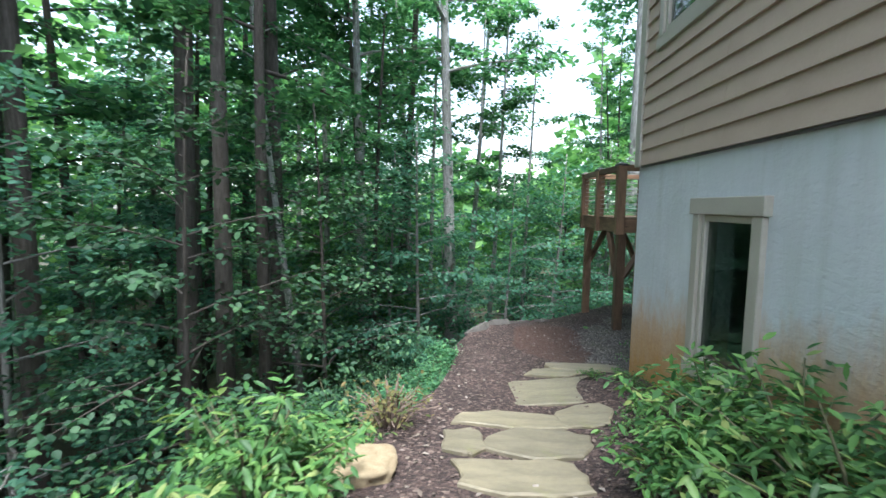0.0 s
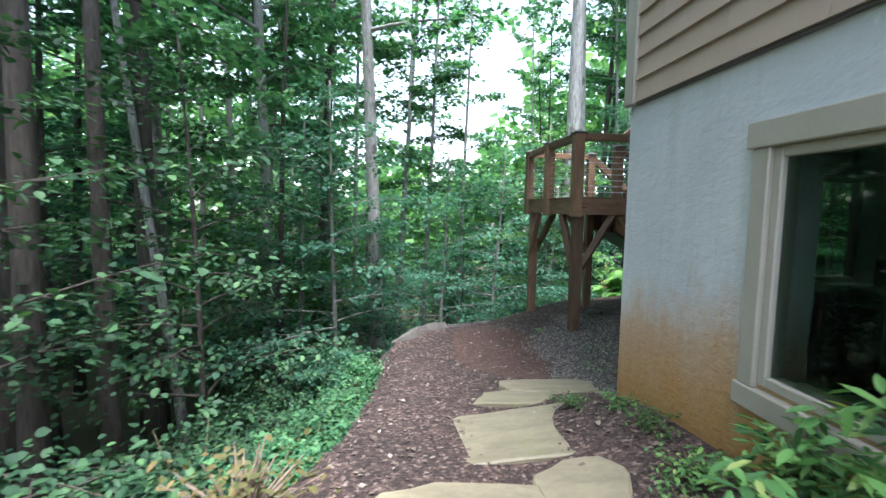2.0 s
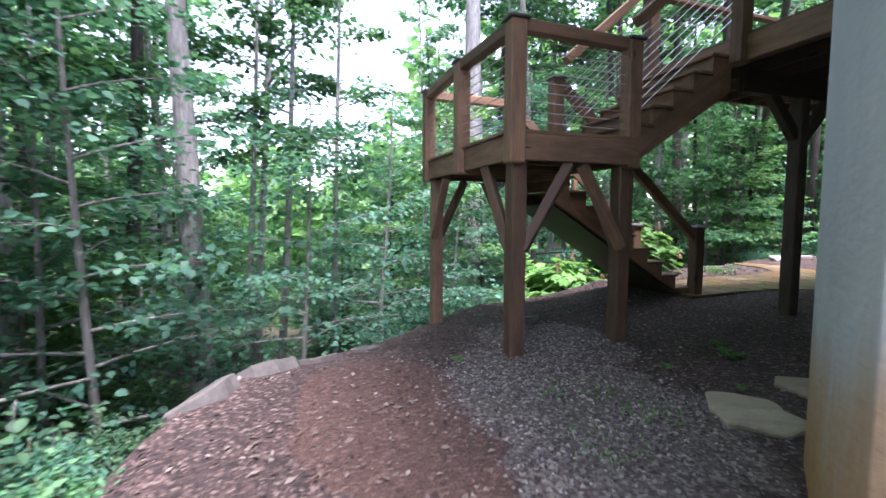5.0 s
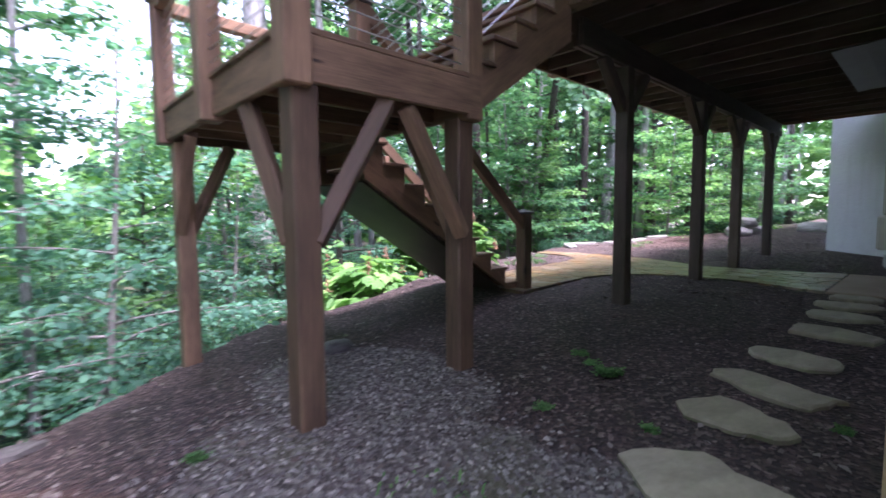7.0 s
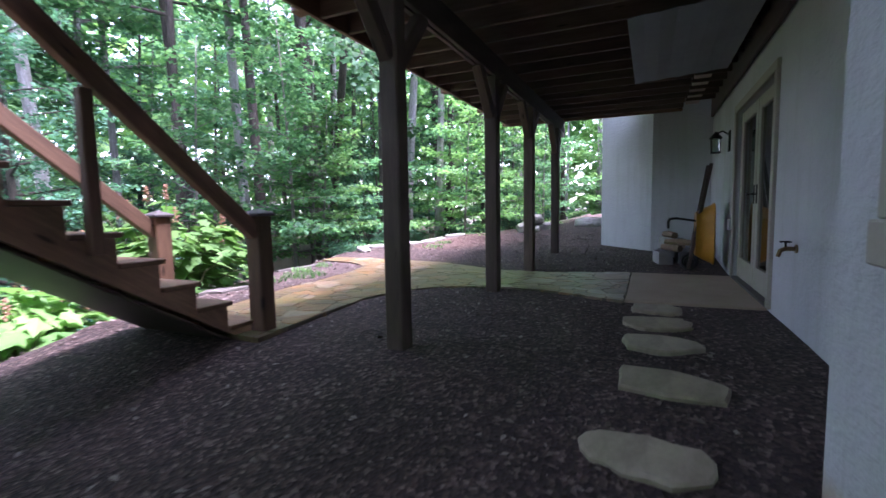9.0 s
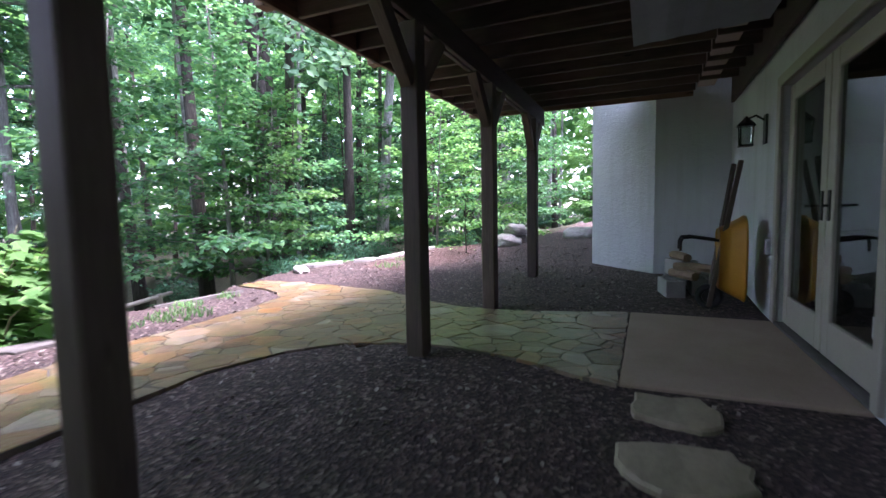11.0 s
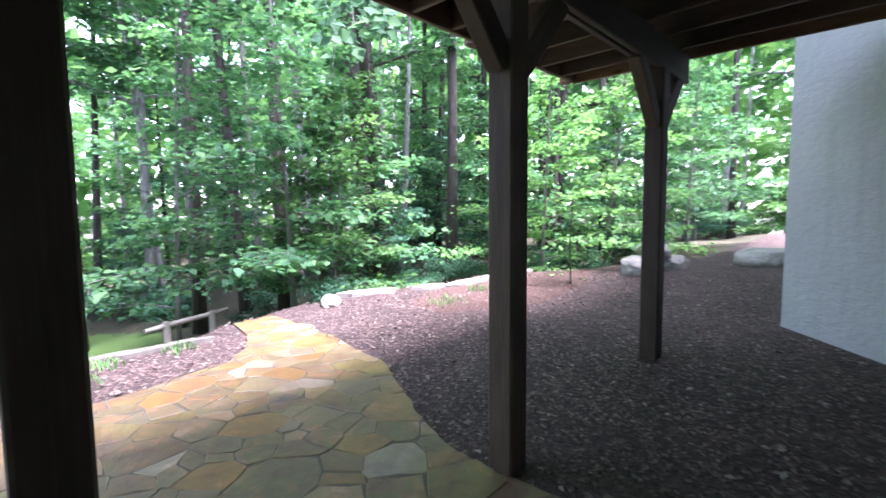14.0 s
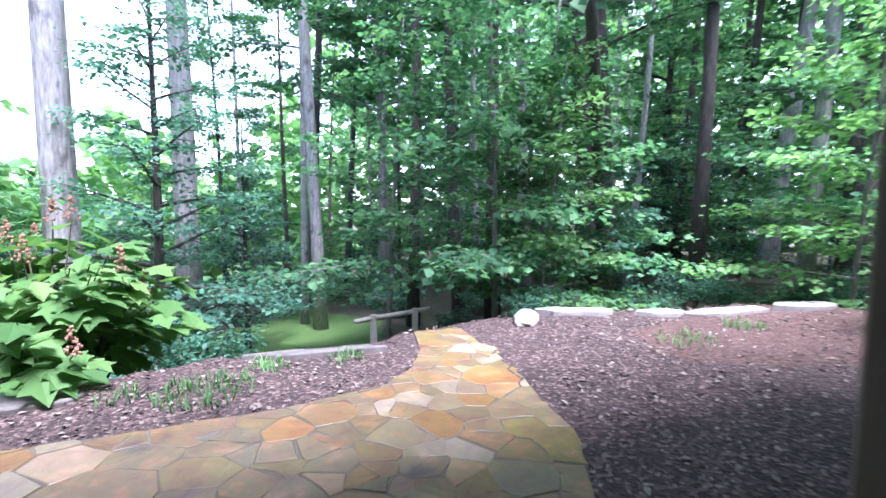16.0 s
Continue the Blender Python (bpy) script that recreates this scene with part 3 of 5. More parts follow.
trim.box((WX - 0.052, WY - 0.115, TOP - 0.02), (WX - 0.006, WY + 0.02, 6.4))
trim.bar(Vector((WX - 0.02, WY + 0.02, 4.4)) + d45 * 0.05, Vector((WX - 0.02, WY + 0.02, 4.4)) + d45 * 0.051, 0.03, 0.03)
solid("trim_corner", trim, TRIM, "tan painted corner board", "trim", "structure")
solid("trim_drip", Build().box((WX - 0.03, -9, TOP - 0.03), (WX + 0.0, WY - 0.12, TOP - 0.013)), CAPWOOD, "dark flashing under the siding", "trim", "structure")


def window(name, origin, along, outward, w, h, label, casing=0.10, sill=True, mull=False):
    """A window with its outer casing; origin is the lower corner of the opening on the outer face."""
    o, u, n = Vector(origin), Vector(along), Vector(outward)
    m = Matrix((u, n, Vector((0, 0, 1)))).transposed().to_4x4()
    m.translation = o
    top = empty(name, label, "window", kind="structure")
    top.matrix_world = m
    c = casing
    part("casing_side", Build().box((-c, -0.02, -0.02), (0, 0.035, h)), TRIM, top)
    part("casing_side", Build().box((w, -0.02, -0.02), (w + c, 0.035, h)), TRIM, top)
    part("casing_head", Build().box((-c - 0.03, -0.02, h), (w + c + 0.03, 0.05, h + c * 1.25)), TRIM, top)
    if sill:
        part("window_sill", Build().box((-c - 0.02, -0.05, -0.13), (w + c + 0.02, 0.045, -0.02)), TRIM, top)
    fr = Build()
    t = 0.05
    fr.box((0, -0.09, 0), (t, 0.012, h)).box((w - t, -0.09, 0), (w, 0.012, h)).box((t, -0.09, 0), (w - t, 0.012, t)).box((t, -0.09, h - t), (w - t, 0.012, h))
    if mull:
        fr.box((w / 2 - 0.03, -0.11, t), (w / 2 + 0.03, -0.04, h - t))
    part("window_frame", fr, TRIM, top)
    g = part("pane", Build().box((t - 0.005, -0.022, t - 0.005), (w - t + 0.005, -0.015, h - t + 0.005), ch=0.001), GLASS, top)
    g.visible_shadow = False
    return top


window("window_1", (WX, 3.85, 0.80), (0, -1, 0), (-1, 0, 0), 0.66, 1.12, "tan framed basement window with dark clear glass")
window("window_2", (WX - 0.01, 4.72, 3.55), (0, -1, 0), (-1, 0, 0), 1.30, 1.35, "tan framed upper window", 0.09)
window("window_3", (5.72, 6.19, 0.92), (-1, 0, 0), (0, 1, 0), 1.05, 1.06, "grey framed window in the stucco wall", 0.07)

# double glazed doors
doors = empty("door_1", "closed pair of tan glazed wooden doors", "door", (9.21, 5.74, 0.02), kind="structure")
DW, DH = 1.95, 2.04
cs = Build().box((-0.09, -0.02, 0), (0, 0.03, DH)).box((DW, -0.02, 0), (DW + 0.09, 0.03, DH)).box((-0.09, -0.02, DH), (DW + 0.09, 0.03, DH + 0.09))
part("casing", cs, TRIM, doors)
part("threshold", Build().box((0, -0.2, -0.02), (DW, 0.02, 0.015)), CAPWOOD, doors)
for k in (0, 1):
    x0 = 0.02 + k * 0.96
    leafd = Build()
    w = 0.94
    leafd.box((x0, -0.09, 0.02), (x0 + 0.12, -0.04, DH - 0.02)).box((x0 + w - 0.12, -0.09, 0.02), (x0 + w, -0.04, DH - 0.02))
    leafd.box((x0 + 0.12, -0.09, 0.02), (x0 + w - 0.12, -0.04, 0.26)).box((x0 + 0.12, -0.09, DH - 0.15), (x0 + w - 0.12, -0.04, DH - 0.02))
    lf = part("door_leaf", leafd, TRIM, doors)
    p = part("pane", Build().box((x0 + 0.115, -0.07, 0.255), (x0 + w - 0.115, -0.062, DH - 0.145), ch=0.001), GLASS, lf)
    p.visible_shadow = False
    hx = x0 + (w - 0.06 if k == 0 else 0.06)
    hd = Build().box((hx - 0.02, -0.042, 0.92), (hx + 0.02, -0.03, 1.12)).tube([(hx, -0.03, 1.02), (hx, 0.02, 1.02), (hx + (-0.1 if k == 0 else 0.1), 0.025, 1.02)], 0.009, 8)
    part("handle", hd, IRON, lf, "dark lever handle")
solid("door_sign", Build().box((9.36, 5.685, 0.33), (9.44, 5.692, 0.45), ch=0.001), PLASTIC, "small white sticker on the door glass", "sticker")

# ---- deck on posts ----
DECK_Z, RIM_Z = 2.87, 2.61
DX0, DX1, DY0, DY1 = 6.05, 13.72, 6.22, 9.40
POSTS_X = (7.16, 9.315, 11.03, 13.05)
deck = empty("deck", "dark stained timber deck raised on square posts", "deck", (0, 0, 0))
boards = Build()
y = DY0
while y < DY1 - 0.02:
    boards.box((DX0 - 0.03, y, RIM_Z + 0.235), (DX1 + 0.03, min(y + 0.138, DY1 + 0.03), DECK_Z), ch=0.003)
    y += 0.144
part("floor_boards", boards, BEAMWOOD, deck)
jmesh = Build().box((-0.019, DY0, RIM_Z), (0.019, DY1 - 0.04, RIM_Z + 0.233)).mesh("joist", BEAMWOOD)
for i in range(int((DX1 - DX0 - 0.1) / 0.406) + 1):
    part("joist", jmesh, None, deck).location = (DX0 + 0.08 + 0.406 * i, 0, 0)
part("rim", Build().box((DX0, DY1 - 0.04, RIM_Z - 0.01), (DX1, DY1, RIM_Z + 0.234)), CEDAR, deck)
part("rim", Build().box((DX0 - 0.04, DY0, RIM_Z - 0.01), (DX0, DY1, RIM_Z + 0.234)), CEDAR, deck)
part("rim", Build().box((DX1, DY0, RIM_Z - 0.01), (DX1 + 0.04, DY1, RIM_Z + 0.234)), CEDAR, deck)
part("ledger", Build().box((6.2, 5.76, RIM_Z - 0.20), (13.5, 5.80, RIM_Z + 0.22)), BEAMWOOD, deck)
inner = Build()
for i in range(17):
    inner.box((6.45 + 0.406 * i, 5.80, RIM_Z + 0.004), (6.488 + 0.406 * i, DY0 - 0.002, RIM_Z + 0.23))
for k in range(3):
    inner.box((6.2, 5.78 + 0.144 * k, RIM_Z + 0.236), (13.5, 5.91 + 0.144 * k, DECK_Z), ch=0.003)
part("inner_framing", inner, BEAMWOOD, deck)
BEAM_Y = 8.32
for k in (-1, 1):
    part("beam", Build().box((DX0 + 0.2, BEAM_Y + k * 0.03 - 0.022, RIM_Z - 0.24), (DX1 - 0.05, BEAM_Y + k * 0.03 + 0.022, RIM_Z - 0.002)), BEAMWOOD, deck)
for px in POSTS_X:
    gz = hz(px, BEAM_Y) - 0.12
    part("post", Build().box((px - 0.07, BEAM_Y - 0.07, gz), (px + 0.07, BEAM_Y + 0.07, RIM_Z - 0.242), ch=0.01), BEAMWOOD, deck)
    for s in (-1, 1):
        if DX0 + 0.2 < px + s * 0.6 < DX1:
            part("brace", Build().bar((px + s * 0.06, BEAM_Y, 1.95), (px + s * 0.46, BEAM_Y, RIM_Z - 0.22), 0.09, 0.12, (0, 0, 1)), BEAMWOOD, deck)
for i in range(6):
    rx = DX0 + 0.02 + i * (DX1 - DX0 - 0.04) / 5
    part("railing_post", Build().box((rx - 0.06, DY1 - 0.01, RIM_Z + 0.0), (rx + 0.06, DY1 + 0.11, DECK_Z + 1.0)), CEDAR, deck)
part("railing_post", Build().box((DX0 - 0.11, 8.08, RIM_Z - 0.03), (DX0 + 0.03, 8.22, DECK_Z + 1.02), ch=0.008), CEDAR, deck)
part("railing_post", Build().box((DX0 - 0.11, 9.28, RIM_Z - 0.03), (DX0 + 0.03, 9.42, DECK_Z + 1.02), ch=0.008), CEDAR, deck)
part("top_rail", Build().box((DX0, DY1 + 0.0, DECK_Z + 0.9), (DX1, DY1 + 0.1, DECK_Z + 0.95)), CEDAR, deck)
part("top_rail", Build().box((DX0 - 0.1, 6.3, DECK_Z + 0.9), (DX0, 8.08, DECK_Z + 0.95)), CEDAR, deck)

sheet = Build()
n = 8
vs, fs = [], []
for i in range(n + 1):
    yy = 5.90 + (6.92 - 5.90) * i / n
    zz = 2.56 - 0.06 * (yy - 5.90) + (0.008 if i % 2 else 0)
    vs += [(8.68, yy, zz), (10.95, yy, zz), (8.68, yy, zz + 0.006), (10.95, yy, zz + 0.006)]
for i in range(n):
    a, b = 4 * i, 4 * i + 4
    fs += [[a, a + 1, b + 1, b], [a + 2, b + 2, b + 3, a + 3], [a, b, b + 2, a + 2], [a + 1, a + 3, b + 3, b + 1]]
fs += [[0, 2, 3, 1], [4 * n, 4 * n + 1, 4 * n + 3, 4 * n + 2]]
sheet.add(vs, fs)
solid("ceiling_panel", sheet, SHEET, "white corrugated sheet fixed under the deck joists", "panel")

# ---- landing and stairs ----
LZ = 1.76
stair = empty("staircase", "red-brown cedar staircase with landing and cable railings", "staircase")
LX0, LX1, LY0, LY1 = 3.51, 4.80, 8.13, 10.62
for nm, lo, hi in (("beam", (LX0, LY0, LZ - 0.22), (LX1, LY0 + 0.045, LZ)), ("beam", (LX0, LY1 - 0.045, LZ - 0.22), (LX1, LY1, LZ)), ("beam", (LX0, LY0 + 0.046, LZ - 0.22), (LX0 + 0.045, LY1 - 0.046, LZ)), ("beam", (LX1 - 0.045, LY0 + 0.046, LZ - 0.22), (LX1, LY1 - 0.046, LZ))):
    part(nm, Build().box(lo, hi), CEDAR, stair)
jm = Build().box((LX0 + 0.05, -0.019, LZ - 0.21), (LX1 - 0.05, 0.019, LZ - 0.005)).mesh("joist", CEDAR)
for k in range(1, 6):
    part("joist", jm, None, stair).location = (0, LY0 + k * 0.41, 0)
bmesh_y = LY0
while bmesh_y < LY1 - 0.03:
    part("floor_board", Build().box((LX0 - 0.02, bmesh_y, LZ + 0.001), (LX1 + 0.01, min(bmesh_y + 0.138, LY1), LZ + 0.032), ch=0.004), CEDAR, stair)
    bmesh_y += 0.146
for px, py in ((3.60, 8.22), (4.74, 8.28), (3.63, 10.47), (4.75, 10.52)):
    part("post", Build().box((px - 0.07, py - 0.07, hz(px, py) - 0.12), (px + 0.07, py + 0.07, LZ - 0.222), ch=0.01), CEDAR, stair)
TB = LZ - 0.23
for a, b in (((3.65, 8.19, 0.78), (4.10, 8.19, TB)), ((4.69, 8.20, 0.78), (4.24, 8.20, TB)), ((3.57, 8.27, 0.78), (3.57, 8.78, TB)), ((3.58, 10.42, 0.78), (3.57, 9.92, TB)), ((3.68, 10.52, 0.78), (4.04, 10.52, TB)), ((4.70, 10.54, 0.78), (4.34, 10.54, TB)), ((4.74, 8.34, 0.78), (4.74, 8.80, TB))):
    part("brace", Build().bar(a, b, 0.085, 0.09, (0.2, 0.3, 1)), CEDAR, stair)


def rail_post(x, y, z0, z1, w=0.14):
    p = part("railing_post", Build().box((x - w / 2, y - w / 2, z0), (x + w / 2, y + w / 2, z1), ch=0.008), CEDAR, stair)
    c = Build()
    a = w / 2 + 0.022
    c.box((x - a, y - a, z1 + 0.001), (x + a, y + a, z1 + 0.028), ch=0.006)
    n = [(x - a + 0.01, y - a + 0.01, z1 + 0.028), (x + a - 0.01, y - a + 0.01, z1 + 0.028), (x + a - 0.01, y + a - 0.01, z1 + 0.028), (x - a + 0.01, y + a - 0.01, z1 + 0.028), (x, y, z1 + 0.062)]
    c.add(n, [[0, 1, 4], [1, 2, 4], [2, 3, 4], [3, 0, 4]])
    part("post_cap", c, CAPWOOD, p, "dark pyramid post cap")
    return p


PZ = LZ + 0.895
for x, y in ((3.54, 8.15), (3.51, 9.28), (3.53, 10.50), (4.75, 8.20), (4.76, 10.58), (4.76, 9.46)):
    rail_post(x, y, LZ - 0.25, PZ)


def railing(a, b, drop=0.08, cables=9, low=0.10, high=0.84, steel=True):
    """Top rail between two posts (points at floor level), with taut steel cables."""
    a, b = Vector(a), Vector(b)
    up = Vector((0, 0, 1))
    r = part("top_rail", Build().bar(a + up * (0.92 - drop + 0.02), b + up * (0.92 - drop + 0.02), 0.11, 0.10), CEDAR, stair)
    if steel:
        for k in range(cables):
            h = low + (high - low - 0.08) * k / (cables - 1)
            part("cable", Build().tube([a + up * h, b + up * h], 0.0045, 6), STEEL, r)


railing((3.54, 8.22, LZ), (3.51, 9.21, LZ))
railing((3.51, 9.35, LZ), (3.53, 10.43, LZ))
railing((3.61, 8.15, LZ), (4.68, 8.20, LZ))
railing((3.60, 10.51, LZ), (4.69, 10.57, LZ))

# upper flight, rising to the deck
RISE, RUN = (DECK_Z - LZ) / 6, 0.24


def flight(x0, z0, n, run, rise, y0, y1, down, mat):
    """Stringers and treads from x0, z0; each tread is one rise above or below the last."""
    s = -1 if down else 1
    for yy in (y0, y1):
        v, k = [], 0
        prof = []
        for i in range(n):
            xa, za = x0 + i * run, z0 + s * rise * (i + (1 if not down else 1))
            prof += [(xa, za - 0.035), (xa + run, za - 0.035)]
        L = x0 + n * run
        zl = z0 + s * rise * n
        if down:
            lower = [(L, zl - 0.035 - rise * 0.9), (x0 + 0.05, z0 - rise - 0.34)]
        else:
            lower = [(L, zl - 0.36), (x0 + 0.02, z0 - 0.2)]
        prof = prof + lower
        w = 0.022
        m = len(prof)
        v = [(x, yy - w, z) for x, z in prof] + [(x, yy + w, z) for x, z in prof]
        f = [list(range(m)), list(range(m, 2 * m))[::-1]] + [[i, m + i, m + (i + 1) % m, (i + 1) % m] for i in range(m)]
        uv = [[((v[q][0] + s * v[q][2]) * 0.7, v[q][2] - s * 0.7 * v[q][0]) for q in face] for face in f]
        part("stringer", Build().add(v, f, uv), mat, stair)
    tread = Build().box((-0.03, y0 - 0.045, -0.033), (run + 0.005, y1 + 0.045, 0.0), ch=0.006).mesh("tread", mat)
    riser = Build().box((0.0, y0 + 0.024, -rise + 0.002), (0.018, y1 - 0.024, -0.036)).mesh("riser", mat)
    for i in range(n):
        za = z0 + s * rise * (i + 1)
        part("tread", tread, None, stair).location = (x0 + i * run + (0.03 if down else 0), 0, za)
        part("riser", riser, None, stair).location = (x0 + i * run + (run - 0.02 if down else 0.004), 0, za)


flight(LX1, LZ, 5, RUN, RISE, 8.25, 9.30, False, CEDAR)
for yy in (8.20, 9.33):
    railing((4.80, yy, LZ + 0.16), (DX0 - 0.1, yy, DECK_Z + 0.05), 0.02)

# lower flight, falling to the patio
FOOT = -0.08
LR = (LZ - FOOT) / 10
flight(LX1, LZ, 9, 0.247, LR, 9.58, 10.60, True, CEDAR)
for yy in (9.50, 10.68):
    rail_post(7.06, yy, hz(7.06, yy) - 0.1, 0.91)
    a, b = Vector((4.82, yy if yy > 10 else 9.46, LZ)), Vector((7.02, yy, FOOT + 0.02))
    r = part("hand_rail", Build().bar(a + Vector((0, 0, 0.86)), b + Vector((0, 0, 0.84)), 0.07, 0.12), CEDAR, stair)
    part("baluster_post", Build().box((5.86, yy - 0.032, 0.72), (5.93, yy + 0.032, 1.62)), CEDAR, stair)

# panel added under the flight; its dark wood stands in for shade
part("shade_soffit", Build().bar((LX1 + 0.06, 10.09, LZ - LR - 0.36), (LX1 + 9 * 0.247 - 0.02, 10.09, LZ - 10 * LR - 0.05), 0.96, 0.02), HANDLEWOOD, stair, "boarding under the flight, dark to stand in for shade")

# ---- patio, pad and stepping stones ----
PATIO = [(6.85, 9.35), (7.7, 9.42), (8.4, 9.47), (9.0, 9.28), (9.32, 8.98), (9.49, 8.6), (9.55, 8.2), (9.46, 7.75), (9.37, 7.45), (9.22, 7.15), (9.18, 6.936), (11.28, 6.936), (11.13, 7.35), (10.99, 7.85), (10.94, 8.3), (10.98, 8.7), (11.17, 9.15), (11.53, 9.8), (11.88, 10.5), (12.14, 11.1), (12.3, 11.8), (12.34, 12.4), (12.2, 12.48), (11.36, 12.37), (11.25, 11.75), (11.06, 11.35), (10.76, 11.05), (10.2, 10.87), (9.4, 10.78), (8.8, 10.74), (8.2, 10.66), (7.3, 10.5), (6.85, 10.5)]


def trimmed(poly, cx, cy, nx_, ny_):
    """The part of poly on the side of the line that n points away from."""
    out = []
    for i in range(len(poly)):
        p, q = poly[i], poly[(i + 1) % len(poly)]
        a = (p[0] - cx) * nx_ + (p[1] - cy) * ny_
        b = (q[0] - cx) * nx_ + (q[1] - cy) * ny_
        if a <= 0:
            out.append(p)
        if (a < 0) != (b < 0) and abs(a - b) > 1e-9:
            t = a / (a - b)
            out.append((p[0] + t * (q[0] - p[0]), p[1] + t * (q[1] - p[1])))
    return out


patio = empty("patio", "irregular flagstone patio in ochre, grey and rust", "patio", kind="structure")
part("mortar_bed", Build().prism(PATIO, -0.25, 0.012), MORTAR, patio)
random.seed(11)
seeds, reach = [], {}
for r, tries in ((0.24, 45), (0.18, 160), (0.125, 600), (0.08, 1500), (0.045, 2200)):
    for _ in range(tries):
        p = (random.uniform(6.7, 12.5), random.uniform(6.9, 12.7))
        if all(math.hypot((p[0] - q[0]) * 0.85 + (p[1] - q[1]) * 0.3, p[1] - q[1]) > 0.80 * (r + reach[q]) for q in seeds):
            seeds.append(p)
            reach[p] = r * random.uniform(0.85, 1.15)
weight = {s: (0.8 * reach[s]) ** 2 for s in seeds}
for s in seeds:
    cell = list(PATIO)
    for q in sorted(seeds, key=lambda q: math.hypot(q[0] - s[0], q[1] - s[1]))[1:30]:
        dx, dy = q[0] - s[0], q[1] - s[1]
        d = math.hypot(dx, dy)
        dx, dy = dx / d, dy / d
        k = d / 2 + (weight[s] - weight[q]) / (2 * d)
        mx, my = s[0] + dx * k, s[1] + dy * k
        cell = trimmed(cell, mx - dx * 0.004, my - dy * 0.004, dx, dy)
        if len(cell) < 3:
            break
    if len(cell) < 3:
        continue
    area = abs(sum(cell[i][0] * cell[(i + 1) % len(cell)][1] - cell[(i + 1) % len(cell)][0] * cell[i][1] for i in range(len(cell)))) / 2
    if area < 0.003:
        continue
    # break the straight joints a little
    rough = []
    for i in range(len(cell)):
        p, q = cell[i], cell[(i + 1) % len(cell)]
        L = math.hypot(q[0] - p[0], q[1] - p[1])
        rough.append((p[0] + random.uniform(-0.012, 0.012), p[1] + random.uniform(-0.012, 0.012)))
        if L > 0.2:
            k = random.uniform(0.35, 0.65)
            rough.append((p[0] + k * (q[0] - p[0]) + random.uniform(-0.016, 0.016), p[1] + k * (q[1] - p[1]) + random.uniform(-0.016, 0.016)))
    cx, cy = sum(p[0] for p in rough) / len(rough), sum(p[1] for p in rough) / len(rough)
    local = [(p[0] - cx, p[1] - cy) for p in rough]
    a = random.uniform(0, 6.28)
    turned = [(x * math.cos(a) + y * math.sin(a), -x * math.sin(a) + y * math.cos(a)) for x, y in local]
    ob = part("flagstone", Build().prism(turned, -0.06, random.uniform(0.013, 0.019), 0.004, 0.002), FLAG, patio)
    ob.location, ob.rotation_euler = (cx, cy, 0), (0, 0, a)

solid("concrete_pad", Build().box((9.2, 5.745, -0.3), (11.27, 6.93, 0.012), ch=0.01), CONCRETE, "brownish poured concrete pad at the glazed doors", "pad", "structure")


def slab(name, x, y, rx, ry, turn, label, seed, thick=0.07, lift=0.03, group="", corners=9, mat=None):
    """A rough flat stone resting on the ground."""
    random.seed(seed)
    pts = []
    for i in range(corners):
        t = 2 * math.pi * (i + random.uniform(-0.3, 0.3)) / corners
        k = random.uniform(0.82, 1.12) / max(abs(math.cos(t)), abs(math.sin(t))) ** 0.7
        pts.append((rx * k * math.cos(t), ry * k * math.sin(t)))
    ring = []
    for i in range(corners):
        p, q = pts[i], pts[(i + 1) % corners]
        ring.append(p)
        ring.append(((p[0] + q[0]) / 2 + random.uniform(-0.02, 0.02), (p[1] + q[1]) / 2 + random.uniform(-0.02, 0.02)))
    ob = solid(name, Build().prism(ring, -thick, 0, 0.014, 0.005), mat or STEPSTONE, label, "stone", group=group)
    e = 0.25
    sx, sy = (hz(x + e, y) - hz(x - e, y)) / (2 * e), (hz(x, y + e) - hz(x, y - e)) / (2 * e)
    nrm = Vector((-sx, -sy, 1)).normalized()
    q = Vector((0, 0, 1)).rotation_difference(nrm)
    ob.matrix_world = Matrix.LocRotScale((x, y, hz(x, y) + lift), q @ Euler((0, 0, radians(turn))).to_quaternion(), None)
    return ob


for i, (x, y, rx, ry, turn) in enumerate(((4.41, 6.67, 0.23, 0.31, -22), (5.14, 6.75, 0.19, 0.25, -14), (5.69, 6.71, 0.16, 0.33, -12), (6.31, 6.71, 0.15, 0.25, -4), (7.01, 6.60, 0.20, 0.27, -6), (7.74, 6.61, 0.19, 0.24, 6), (8.30, 6.64, 0.19, 0.24, 8), (8.88, 6.64, 0.21, 0.22, 0))):
    slab("stepping_stone", x, y, rx, ry, turn, "flat tan stepping stone laid in dark mulch", 30 + i, group="stepping stones under the deck", mat=LIGHTSTONE)
for i, (x, y, rx, ry, turn) in enumerate(((1.36, 1.7, 0.42, 0.26, 5), (1.36, 2.28, 0.44, 0.25, 5), (1.38, 2.83, 0.40, 0.22, 3), (1.01, 3.39, 0.14, 0.23, 5), (1.54, 3.40, 0.35, 0.25, -4), (1.37, 3.92, 0.45, 0.18, -4), (1.98, 3.98, 0.24, 0.25, -20), (1.82, 4.76, 0.70, 0.38, 4), (2.02, 5.50, 0.28, 0.22, -20), (2.47, 5.82, 0.42, 0.26, -4))):
    slab("path_stone", x, y, rx * 1.09, ry * 1.13, turn, "large flat grey-tan slab of the garden path", 60 + i, 0.09, 0.03, "slabs of the garden path", 10)

# ---- plants ----
RNG = np.random.default_rng(7)


def rnd(a, b):
    return float(RNG.uniform(a, b))


